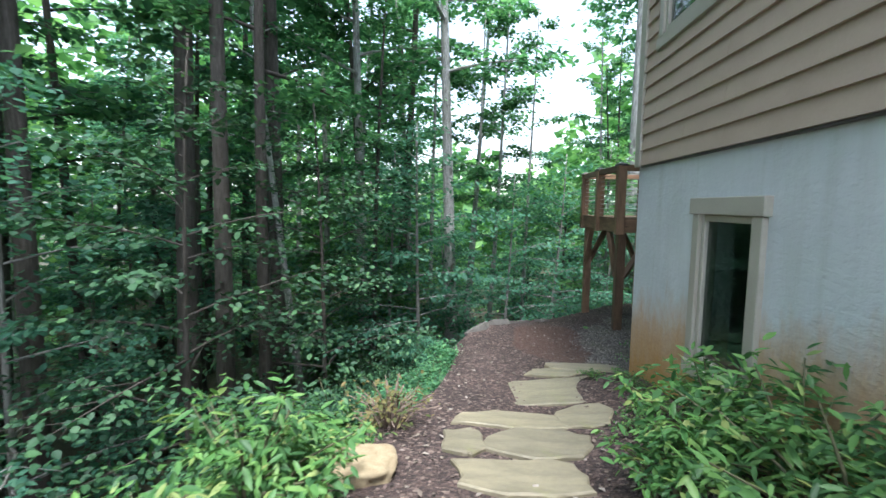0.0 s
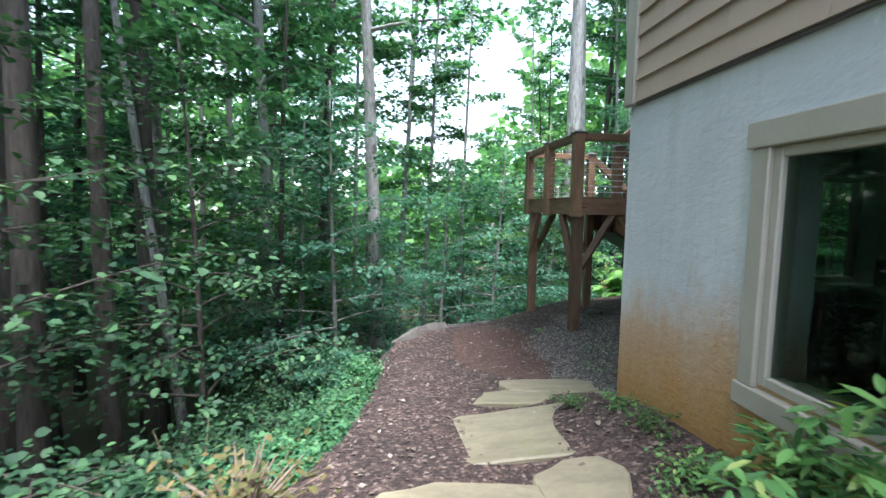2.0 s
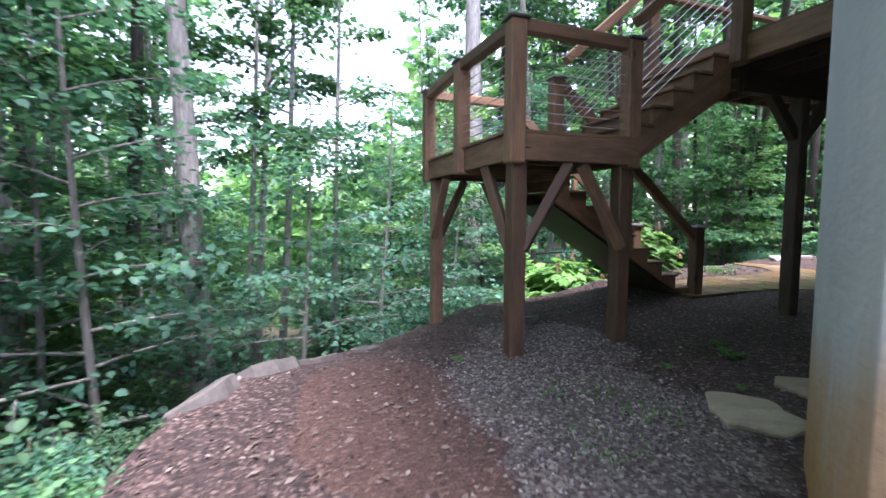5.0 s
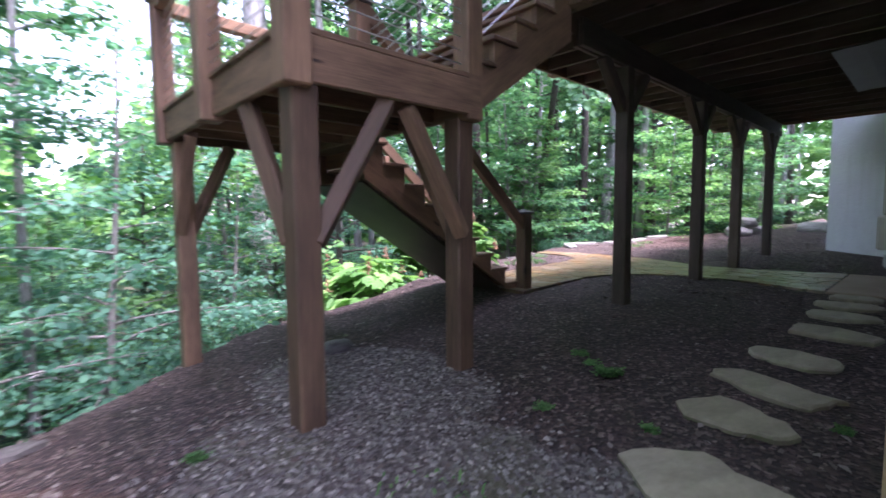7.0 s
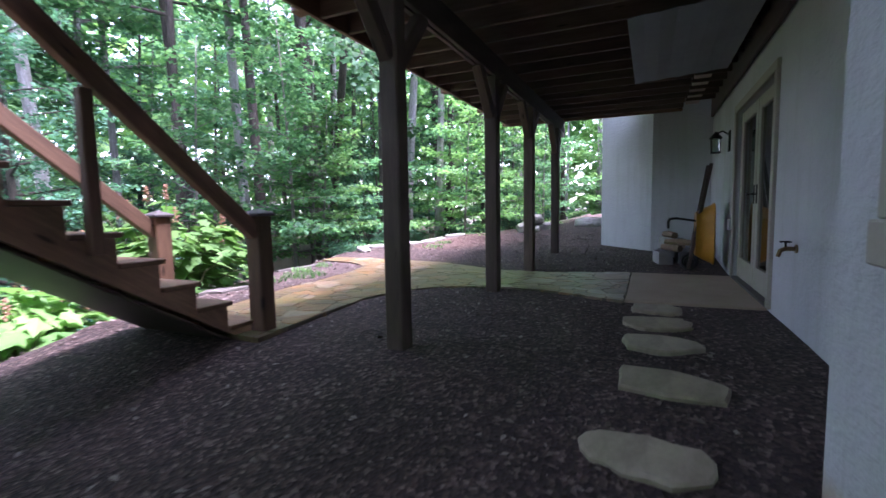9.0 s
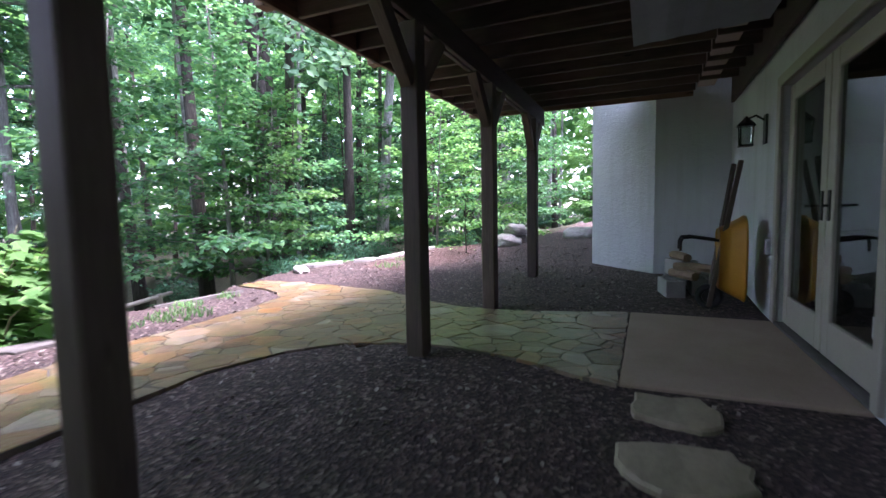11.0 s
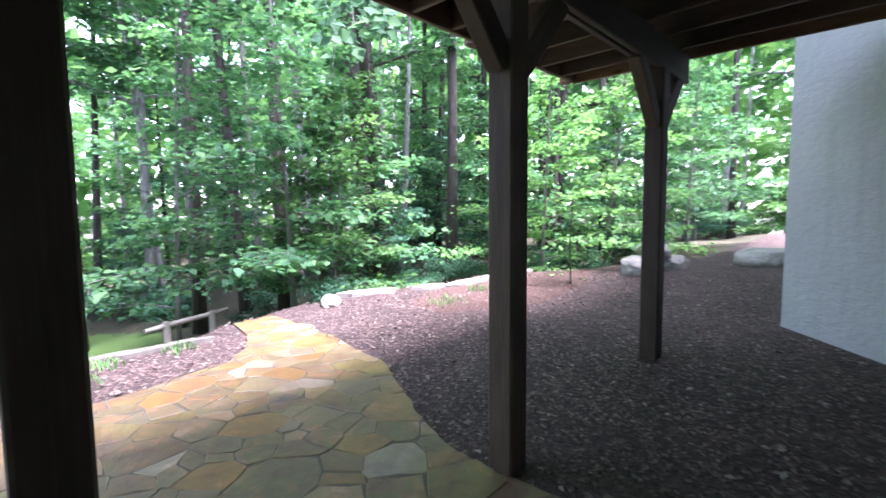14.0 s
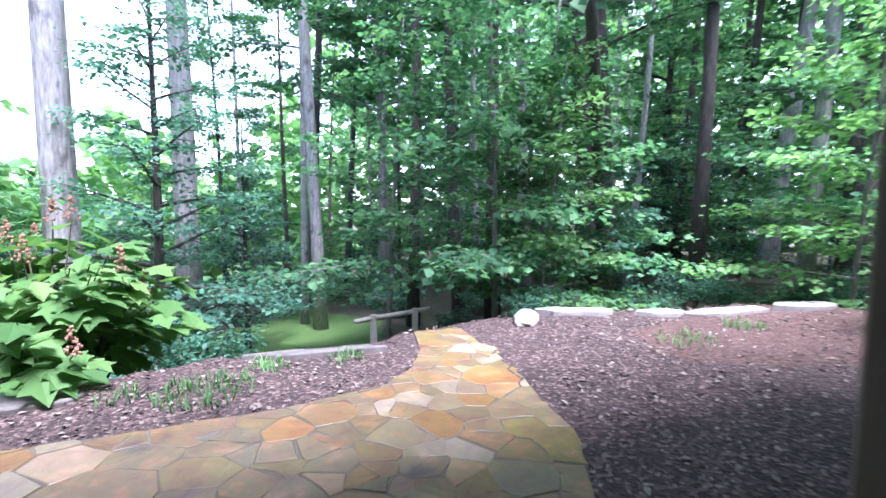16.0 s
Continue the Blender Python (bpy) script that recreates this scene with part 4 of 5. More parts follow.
def leaf_mesh(name, centres, heads, size, mat, tilt=0.35, fold=0.25, shape=0.42, spread=0.3, oval=False):
    """Folded leaves: centres (n, 3), heads (n,) the way each one points round the compass; kites, or ovals for plants close by."""
    n = len(centres)
    L = size * RNG.uniform(0.65, 1.25, n)
    pitch, roll = RNG.normal(-0.15, tilt, n), RNG.normal(0, tilt, n)
    h = heads + RNG.normal(0, spread, n)
    d = np.stack([np.cos(h) * np.cos(pitch), np.sin(h) * np.cos(pitch), np.sin(pitch)], 1)
    s = np.stack([-np.sin(h), np.cos(h), np.zeros(n)], 1)
    up = np.cross(d, s)
    s = s * np.cos(roll)[:, None] + up * np.sin(roll)[:, None]
    up = np.cross(d, s)
    W = (L * shape)[:, None]
    L = L[:, None]
    drop = np.array([0, 0, 0.08]) * L
    tip = centres + d * L - drop

    def rim(u, w):
        return centres + d * L * u + s * W * w + up * W * fold * abs(w) - drop * u * u

    if oval:
        v = np.stack([centres, rim(0.22, 0.8), rim(0.6, 0.9), tip, rim(0.6, -0.9), rim(0.22, -0.8)], 1).reshape(-1, 3)
        k, faces = 6, np.array([[0, 3, 2, 1], [0, 5, 4, 3]])
    else:
        v = np.stack([centres, rim(0.45, 1.0), tip, rim(0.45, -1.0)], 1).reshape(-1, 3)
        k, faces = 4, np.array([[0, 2, 1], [0, 3, 2]])
    f = (np.arange(n)[:, None, None] * k + faces[None]).reshape(-1, faces.shape[1])
    me = bpy.data.meshes.new(name)
    me.vertices.add(len(v))
    me.vertices.foreach_set("co", v.ravel())
    me.loops.add(f.size)
    me.loops.foreach_set("vertex_index", f.ravel())
    me.polygons.add(len(f))
    me.polygons.foreach_set("loop_start", np.arange(0, f.size, f.shape[1]))
    me.materials.append(mat)
    me.update()
    me.validate()
    return me


def tree_kind(H, r0, base, spread, limbs, leaves, size, bark, leaf, lean=0.03, flat=0.10, oval=False):
    """A trunk with limbs, and a crown of leafy sprays along the twigs. Returns the two meshes."""
    wood = Build()
    pts, rad = [], []
    lx, ly = rnd(-lean, lean), rnd(-lean, lean)
    px, py = rnd(0, 6), rnd(0, 6)
    for i in range(11):
        t = i / 10
        z = H * t
        pts.append((lx * z + 0.012 * H * math.sin(px + 3 * t) * t, ly * z + 0.012 * H * math.sin(py + 2.4 * t) * t, z - (0.3 if i == 0 else 0)))
        rad.append(r0 * (1.0 - 0.86 * t) * (1.35 if i == 0 else 1.0) + 0.006)
    wood.tube(pts, rad, 10)

    def at(z):
        t = max(0.0, min(0.999, z / H)) * 10
        i = int(t)
        return Vector(pts[i]).lerp(Vector(pts[i + 1]), t - i), rad[i] + (rad[i + 1] - rad[i]) * (t - i)

    twigs = []
    ang = rnd(0, 6.28)
    for k in range(limbs):
        u = (k + rnd(0.0, 0.8)) / limbs
        z = base + (H - base) * u * 0.97
        ang += 2.4 + rnd(-0.5, 0.5)
        o, r = at(z)
        length = spread * (1.05 - 0.75 * u) * rnd(0.7, 1.15)
        rise = rnd(0.05, 0.45) + 0.35 * u
        line, rr = [o], [min(r * 0.55, 0.018 + length * 0.014)]
        dirv = Vector((math.cos(ang), math.sin(ang), rise)).normalized()
        p = o.copy()
        for j in range(5):
            dirv = (dirv + Vector((rnd(-0.12, 0.12), rnd(-0.12, 0.12), -0.055))).normalized()
            p = p + dirv * length / 5
            line.append(p.copy())
            rr.append(rr[0] * (1 - (j + 1) / 5.6))
        wood.tube(line, rr, 5, False)
        for j in range(1, 6):
            for side in (-1, 1):
                q = line[j]
                a = math.atan2(dirv.y, dirv.x) + side * rnd(0.5, 1.1)
                tl = length * rnd(0.22, 0.42) * (1.2 - 0.12 * j)
                end = q + Vector((math.cos(a), math.sin(a), rnd(-0.15, 0.15))) * tl
                twigs.append((q, end))
                if j > 1 and tl > 0.3:
                    wood.tube([q, end], [rr[j] * 0.5 + 0.002, 0.002], 3, False)
        twigs.append((line[3], line[5]))
    A = np.array([t[0][:] for t in twigs])
    B = np.array([t[1][:] for t in twigs])
    w = np.linalg.norm(B - A, axis=1)
    pick = RNG.choice(len(twigs), leaves, p=w / w.sum())
    t = RNG.uniform(0.0, 1.12, leaves)[:, None]
    c = A[pick] * (1 - t) + B[pick] * t
    sp = (0.10 + 0.16 * w[pick])[:, None]
    off = RNG.normal(0, 1, (leaves, 3)) * np.concatenate([sp, sp, sp * 0 + flat], 1)
    c = c + off
    dv = B[pick] - A[pick]
    heads = np.arctan2(dv[:, 1], dv[:, 0]) + RNG.choice([-0.8, 0.8, 0.0], leaves)
    return wood.mesh("trunk", bark, True), leaf_mesh("crown", c, heads, size, leaf, spread=0.5, oval=oval)


def plant(name, meshes, x, y, turn, scale, label, category, group="", sink=0.0, tilt=(0, 0), names=("trunk", "crown")):
    top = empty(name, label, category, group=group)
    for nm, me in zip(names, meshes):
        part(nm, me, None, top)
    top.matrix_world = pose(x, y, hz(x, y) - sink, tilt[0], tilt[1], turn) @ Matrix.Diagonal((scale, scale, scale, 1))
    return top


TALL = [
    tree_kind(18, 0.19, 3.6, 3.9, 26, 4000, 0.22, BARK_DARK, LEAF),
    tree_kind(19, 0.22, 4.2, 4.2, 26, 4000, 0.22, BARK_GREY, LEAF),
    tree_kind(16, 0.13, 2.8, 3.5, 26, 4000, 0.20, BARK_DARK, LEAF2),
    tree_kind(20, 0.15, 6.0, 3.7, 22, 3400, 0.22, BARK_GREY, LEAF, 0.04),
]
HIGH = [
    tree_kind(22, 0.22, 9.5, 3.8, 15, 3000, 0.22, BARK_PALE, LEAF, 0.02),
    tree_kind(21, 0.13, 8.5, 3.0, 13, 2300, 0.21, BARK_PALE, LEAF, 0.05),
    tree_kind(21, 0.15, 8.0, 3.2, 13, 2500, 0.21, BARK_DARK, LEAF, 0.05),
]
YOUNG = [
    tree_kind(6.5, 0.05, 0.8, 2.2, 24, 3600, 0.14, BARK_GREY, LEAF, 0.06, 0.06),
    tree_kind(5.0, 0.04, 0.4, 2.0, 22, 3200, 0.135, BARK_GREY, LEAF2, 0.06, 0.05),
    tree_kind(8.5, 0.07, 1.2, 2.6, 26, 3800, 0.16, BARK_DARK, LEAF, 0.05, 0.07),
    tree_kind(6.0, 0.05, 0.5, 2.3, 24, 3600, 0.145, BARK_GREY, LEAF3, 0.06, 0.06),
]
# young tree whose leaf colour carries the shade of the slope
DUSKY = tree_kind(6.0, 0.045, 1.2, 2.2, 24, 3600, 0.085, BARK_DARK, SHADELEAF, 0.06, 0.05, True)
FORK = tree_kind(20, 0.25, 6.5, 3.6, 16, 2600, 0.22, BARK_DARK, LEAF, 0.03)
NEAR = tree_kind(5.0, 0.04, 0.9, 1.9, 22, 3400, 0.085, BARK_GREY, LEAF2, 0.06, 0.05, True)
HEMLOCK = tree_kind(7.0, 0.09, 0.4, 2.3, 40, 9000, 0.09, BARK_DARK, LEAF2, 0.02, 0.04)


def bush_kind(r, h, leaves, size, leaf, stems=9, shape=0.3):
    wood = Build()
    A, B = [], []
    for k in range(stems):
        a, q = rnd(0, 6.28), rnd(0.25, 1.0)
        end = Vector((r * q * math.cos(a), r * q * math.sin(a), h * rnd(0.55, 1.05) * (1.1 - 0.4 * q)))
        mid = end * 0.5 + Vector((0, 0, h * 0.12))
        wood.tube([(0.25 * end.x * 0.3, 0.3 * end.y * 0.25, -0.08), mid, end], [0.010, 0.007, 0.003], 4, False)
        for j in range(4):
            s = mid.lerp(end, rnd(-0.5, 1.0))
            b2 = rnd(0, 6.28)
            A.append(s[:])
            B.append((s + Vector((math.cos(b2), math.sin(b2), rnd(-0.2, 0.5))) * r * 0.4)[:])
        A.append(mid[:])
        B.append(end[:])
    A, B = np.array(A), np.array(B)
    pick = RNG.integers(0, len(A), leaves)
    t = RNG.uniform(0.1, 1.1, leaves)[:, None]
    c = A[pick] * (1 - t) + B[pick] * t + RNG.normal(0, 0.012 + 0.03 * r, (leaves, 3))
    c[:, 2] = np.maximum(c[:, 2], 0.02)
    dv = B[pick] - A[pick]
    heads = np.arctan2(dv[:, 1], dv[:, 0]) + RNG.choice([-0.9, 0.9], leaves)
    return wood.mesh("stems", GREENSTEM), leaf_mesh("leaves", c, heads, size, leaf, 0.35, 0.3, shape, oval=True)


SHRUB = [bush_kind(0.55, 0.62, 950, 0.085, SHRUBLEAF, 18, 0.17), bush_kind(0.42, 0.45, 700, 0.075, SHRUBLEAF, 14, 0.18), bush_kind(0.5, 0.4, 900, 0.055, LEAF, 14, 0.30), bush_kind(0.7, 0.85, 1600, 0.065, LEAF2, 20, 0.32), bush_kind(0.3, 0.22, 260, 0.045, SHRUBLEAF, 10, 0.3), bush_kind(0.75, 0.8, 1700, 0.06, SHADELEAF, 22, 0.28)]
SN = ("branchwork", "foliage")

# trees that stand out
TREE = "tall woodland tree with leafy crown"
for kind, x, y, turn, sc, tilt, lab in (
    (HIGH[0], 0.66, 11.74, 40, 0.78, (0, -1.0), "slender pale-barked tree with a dark knot, beside the mulch"),
    (HIGH[1], 0.95, 13.6, 100, 0.55, (0, 3), "thin pale-barked tree below the terrace"),
    (HIGH[1], 1.55, 13.4, 200, 0.60, (0, -4), "thin pale-barked tree below the terrace"),
    (HIGH[1], 2.6, 13.6, 20, 0.5, (0, 0), "thin grey tree below the terrace"),
    (HIGH[1], -0.3, 16.5, 20, 0.7, (0, 0), "slim dark tree in the woods"),
    (HIGH[1], 0.9, 18.0, 70, 0.9, (0, 1), "slim grey tree in the woods"),
    (HIGH[0], -1.75, 12.3, 10, 0.75, (0, 0), "straight grey tree in the woods"),
    (HIGH[2], -1.15, 10.5, 50, 0.5, (0, 2), "thin dark tree in the woods"),
    (HIGH[2], -3.1, 10.0, 80, 1.15, (0, 0), "dark-barked tree in the woods"),
    (HIGH[2], -4.2, 8.37, 0, 1.3, (0, 2), "large dark-barked tree near the path"),
    (HIGH[2], -2.35, 6.3, 140, 0.9, (2, 5), "leaning dark tree near the path"),
    (HIGH[0], 6.85, 16.93, 90, 1.25, (0, 0), "large pale grey tree trunk rising past the landing"),
    (HIGH[0], 8.15, 19.5, 10, 1.25, (0, 0), "pale grey tree trunk beyond the patio"),
    (HIGH[1], 11.1, 20.5, 250, 1.25, (0, -1), "slender grey tree at the edge of the lawn"),
    (HIGH[1], 10.7, 21.5, 160, 0.8, (0, 2), "thin grey tree at the edge of the lawn"),
    (TALL[3], 13.3, 23.0, 120, 1.0, (0, 0), "dark-barked tree behind the lawn"),
    (TALL[3], 15.0, 24.5, 240, 1.0, (0, 0), "tall woodland tree behind the lawn"),
    (HIGH[1], 17.4, 20.7, 300, 1.4, (0, 0), "grey tree trunk beyond the stone edging"),
    (FORK, 17.35, 17.3, 10, 1.0, (2, -7), "dark many-stemmed tree beyond the stone edging"),
    (FORK, 17.75, 17.2, 130, 0.9, (0, 6), "dark leaning stem of the many-stemmed tree"),
    (HIGH[2], 17.5, 17.0, 230, 0.9, (3, 38), "dark limb leaning far over to one side"),
    (HIGH[0], 22.0, 16.4, 20, 1.0, (4, 7), "leaning pale-barked tree beyond the terrace"),
    (HIGH[2], 18.5, 15.4, 70, 1.0, (0, 0), "grey-barked tree in the woods"),
    (HIGH[0], 27.5, 12.8, 210, 1.25, (4, 3), "pale-barked tree beyond the boulders"),
    (TALL[0], 23.5, 15.0, 170, 1.0, (0, 0), "dark-barked tree in the woods"),
):
    plant("tree", kind, x, y, turn, sc, lab, "tree", "woodland trees", 0.1, tilt)
burl_tree = bpy.data.objects["tree"]
bz = (0.30 - burl_tree.location.z) / 0.78
part("burl", Build().tube([(-0.05, -0.10, bz - 0.32), (-0.10, -0.16, bz - 0.14), (-0.13, -0.17, bz), (-0.09, -0.15, bz + 0.12), (-0.03, -0.08, bz + 0.3)], [0.04, 0.11, 0.14, 0.10, 0.03], 9), BARK_DARK, burl_tree, "dark swollen knot", True)
placed = [(0.73, 11.74), (6.65, 16.93), (8.5, 19.5), (11.1, 20.5), (-4.2, 8.4), (17.5, 17.2), (22.0, 16.4), (17.4, 20.7), (-1.75, 12.3)]


def open_sky(x, y):
    """The gap in the woods through which the sky shows."""
    a = math.degrees(math.atan2(x - 1.3, y - 2.0))
    b = math.degrees(math.atan2(x - 10.0, y - 8.0))
    return (-1.5 < a < 14 and y > 12) or (-30 < b < -7 and y > 12)


random.seed(21)
spots = []
for _ in range(9000):
    ang, dist = random.uniform(0, 2 * math.pi), 3 + 31 * random.random() ** 0.75
    x, y = 5.5 + dist * 1.15 * math.cos(ang), 6 + dist * math.sin(ang)
    d = float(beyond(np.array([x]), np.array([y]))[0])
    if d < 3.8 or (y < 2 and x > -3) or y < -9:
        continue
    near = 2.4
    if any(math.hypot(x - a, y - b) < near for a, b in placed + spots):
        continue
    if open_sky(x, y) or (8.2 < x < 12.2 and 13 < y < 24):
        continue
    spots.append((x, y))
    if len(spots) >= 64:
        break
for i, (x, y) in enumerate(spots):
    k = random.random()
    edge_gap = float(beyond(np.array([x]), np.array([y]))[0])
    kind = random.choice(TALL) if k < 0.62 and edge_gap > 6.5 else random.choice(HIGH[1:])
    plant("tree", kind, x, y, random.uniform(0, 360), random.uniform(0.75, 1.15), TREE, "tree", "woodland trees", 0.1, (random.uniform(-2, 2), random.uniform(-2, 2)))

# closer trees, added to shade the slope west of the path
for x, y, k in ((-7.2, 3.4, 3), (-9.8, 6.6, 1), (-6.4, 11.2, 3), (-8.9, 0.4, 0), (-6.8, 7.0, 3)):
    if all(math.hypot(x - a, y - b) > 1.3 for a, b in placed + spots):
        spots.append((x, y))
        plant("tree", TALL[k], x, y, 73 * x, 1.0 + 0.02 * (x % 5), TREE, "tree", "woodland trees", 0.1)

slim = []
for _ in range(6000):
    x, y = random.uniform(-12, 30), random.uniform(2, 30)
    d = float(beyond(np.array([x]), np.array([y]))[0])
    if d < 3.0 or d > 16 or open_sky(x, y) or (8.2 < x < 12.2 and y < 24) or any(math.hypot(x - a, y - b) < 1.5 for a, b in placed + spots + slim):
        continue
    slim.append((x, y))
    if len(slim) >= 38:
        break
for x, y in slim:
    plant("tree", random.choice((HIGH[1], HIGH[2], HIGH[2])), x, y, random.uniform(0, 360), random.uniform(0.55, 1.1), "slim straight tree in the woods", "tree", "woodland trees", 0.1, (random.uniform(-3, 3), random.uniform(-3, 3)))

# young trees and shrubs of the understorey
low = []
for _ in range(9000):
    ang, dist = random.uniform(0, 2 * math.pi), 3 + 26 * random.random() ** 0.8
    x, y = 5.5 + dist * 1.15 * math.cos(ang), 6 + dist * math.sin(ang)
    d = float(beyond(np.array([x]), np.array([y]))[0])
    if d < (5.5 if x < 1.5 and y < 11 else 3.2 if x < 4.5 else 1.6) or (y < 1.5 and x > -1) or y < -8 or math.hypot(x - 8.35, y - 12.6) < 1.6 or any(math.hypot(x - a, y - b) < 1.1 for a, b in low):
        continue
    if 8.6 < x < 12.0 and 13 < y < 23:
        continue
    if 33 < math.degrees(math.atan2(x - 9.5, y - 7.4)) < 58 and math.hypot(x - 9.5, y - 7.4) < 11.5:
        continue
    low.append((x, y))
    if len(low) >= 150:
        break
for x, y in low:
    d = float(beyond(np.array([x]), np.array([y]))[0])
    k = random.random()
    if d > 2.2 and k < 0.8:
        kind = random.choice(YOUNG)
        sc = random.uniform(0.45, 0.75) if open_sky(x, y) else random.uniform(0.6, 1.1)
        plant("young_tree", kind, x, y, random.uniform(0, 360), sc, "young understorey tree with layered green leaves", "tree", "understorey trees", 0.05)
    else:
        plant("shrub", SHRUB[3], x, y, random.uniform(0, 360), random.uniform(0.8, 1.4), "leafy green woodland shrub", "shrub", "woodland shrubs", 0.03, names=SN)

# far woods closing the view
n = 70000
ang = RNG.uniform(0, 2 * math.pi, n)
dist = RNG.uniform(32, 60, n)
x, y = 6 + dist * np.cos(ang), 8 + dist * np.sin(ang)
a1, b1 = np.degrees(np.arctan2(x - 1.3, y - 2)), np.degrees(np.arctan2(x - 10, y - 8))
gap = ((a1 > -3) & (a1 < 15)) | ((b1 > -31) & (b1 < -6))
crest = np.where(gap, 10.0, 19.0) + 2.5 * np.sin(ang * 23) + 1.5 * np.sin(ang * 61 + 1)
z = height(x, y) + RNG.uniform(0, 1, n) ** 0.9 * crest
keep = y > -14
far = new("far_woods", leaf_mesh("far_woods", np.stack([x, y, z], 1)[keep], ang[keep], 1.1, LEAF3, 0.5, 0.2, 0.45, 2.0))
tagged(far, "distant green woods closing the view", "woods", kind="stuff")

# ---- chosen plants near the camera ----
for kind, x, y, turn, sc, lab in (
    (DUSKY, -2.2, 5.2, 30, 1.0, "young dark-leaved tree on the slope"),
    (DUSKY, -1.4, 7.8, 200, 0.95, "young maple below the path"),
    (YOUNG[0], 14.5, 15.2, 60, 0.95, "bright young dogwood beyond the edging"),
    (YOUNG[3], 14.2, 14.7, 130, 0.8, "fresh green young maple beyond the edging"),
    (YOUNG[1], 15.6, 14.6, 160, 0.6, "young dogwood beyond the edging"),
    (YOUNG[3], 17.0, 11.7, 10, 0.72, "pale green many-stemmed dogwood beyond the mulch"),
    (YOUNG[3], 19.2, 11.4, 90, 0.9, "fresh green young tree behind boulders"),
    (YOUNG[0], 21.3, 10.3, 10, 0.8, "leafy young tree behind boulders"),
    (HEMLOCK, 8.3, 16.0, 0, 0.95, "dark hemlock with layered boughs"),
    (HEMLOCK, 6.3, 14.9, 80, 0.6, "dark hemlock with layered boughs"),
    (HEMLOCK, 9.4, 18.6, 140, 0.7, "dark hemlock with layered boughs"),
    (HEMLOCK, 4.3, 16.5, 220, 0.8, "dark hemlock with layered boughs"),
):
    plant("young_tree", kind, x, y, turn, sc, lab, "tree", "understorey trees", 0.05)

random.seed(5)
for x, y in ((0.0, 9.9), (-4.4, 5.2), (-0.9, 10.9), (1.9, 11.6), (3.2, 12.6), (4.9, 13.6), (0.6, 12.0)):
    plant("young_tree", NEAR, x, y, random.uniform(0, 360), random.uniform(0.8, 1.25), "young maple with small green leaves", "tree", "understorey trees", 0.05)
for k, x, y, sc, lab in (
    (0, 0.0, 2.25, 1.0, 0), (0, -0.2, 2.75, 0.95, 0), (1, 0.15, 2.6, 0.8, 0), (0, -0.55, 2.3, 1.0, 0),
    (0, 2.40, 2.75, 1.0, 1), (0, 2.48, 2.25, 1.05, 1), (1, 2.05, 2.45, 0.95, 1), (0, 2.36, 1.75, 1.0, 1), (1, 2.56, 3.25, 0.85, 1), (4, 2.42, 3.75, 0.7, 1), (4, 2.55, 4.35, 0.6, 1), (4, 2.25, 3.45, 0.65, 1), (4, 2.35, 5.0, 0.5, 1), (4, 2.58, 4.75, 0.5, 1),
    (2, 0.30, 4.6, 0.95, 2), (2, 0.42, 5.1, 0.95, 2), (2, 0.55, 5.6, 0.95, 2), (2, 0.62, 6.1, 0.9, 2), (2, 0.60, 6.7, 0.9, 2), (2, 0.70, 7.2, 0.85, 2), (2, 0.30, 5.4, 1.0, 2), (2, 0.25, 6.4, 1.1, 2), (5, -0.1, 5.7, 0.7, 2), (5, -0.3, 6.6, 0.7, 2), (5, -0.4, 4.8, 0.7, 2), (3, 0.25, 7.9, 0.8, 2), (1, 0.1, 3.4, 1.0, 2), (2, -0.1, 4.0, 1.0, 2),
):
    label = ("glossy green leucothoe shrub beside the path", "glossy green shrub against the stucco wall", "low leafy ground cover edging the mulch")[lab]
    plant("shrub", SHRUB[k], x, y, random.uniform(0, 360), sc, label, "shrub", "garden shrubs", 0.02, names=SN)
dry = bush_kind(0.42, 0.42, 260, 0.05, DRYLEAF, 40, 0.3)
dry[0].materials[0] = DRYSTEM
for x, y, s in ((0.42, 3.75, 0.95), (0.25, 4.15, 0.9)):
    plant("dry_shrub", dry, x, y, 30 * x, s, "dry brown twiggy shrub with yellowing leaves", "shrub", "garden shrubs", 0.02, names=SN)
ring = []
for _ in range(4000):
    x, y = random.uniform(-2, 20), random.uniform(3, 16)
    d = float(beyond(np.array([x]), np.array([y]))[0])
    if 0.75 < d < 2.4 and not any(math.hypot(x - a, y - b) < 0.75 for a, b in ring) and not (9.2 < x < 12.6 and y > 12) and math.hypot(x - 8.35, y - 12.6) > 1.2 and not (14 < x and d < 1.2):
        ring.append((x, y))
    if len(ring) > 85:
        break
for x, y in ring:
    # west of the path the shrubs take the leaf colour darkened as shade
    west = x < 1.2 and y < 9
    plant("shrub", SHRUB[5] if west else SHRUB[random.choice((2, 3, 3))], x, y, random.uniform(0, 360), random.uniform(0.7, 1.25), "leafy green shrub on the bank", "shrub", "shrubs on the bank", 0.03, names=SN)


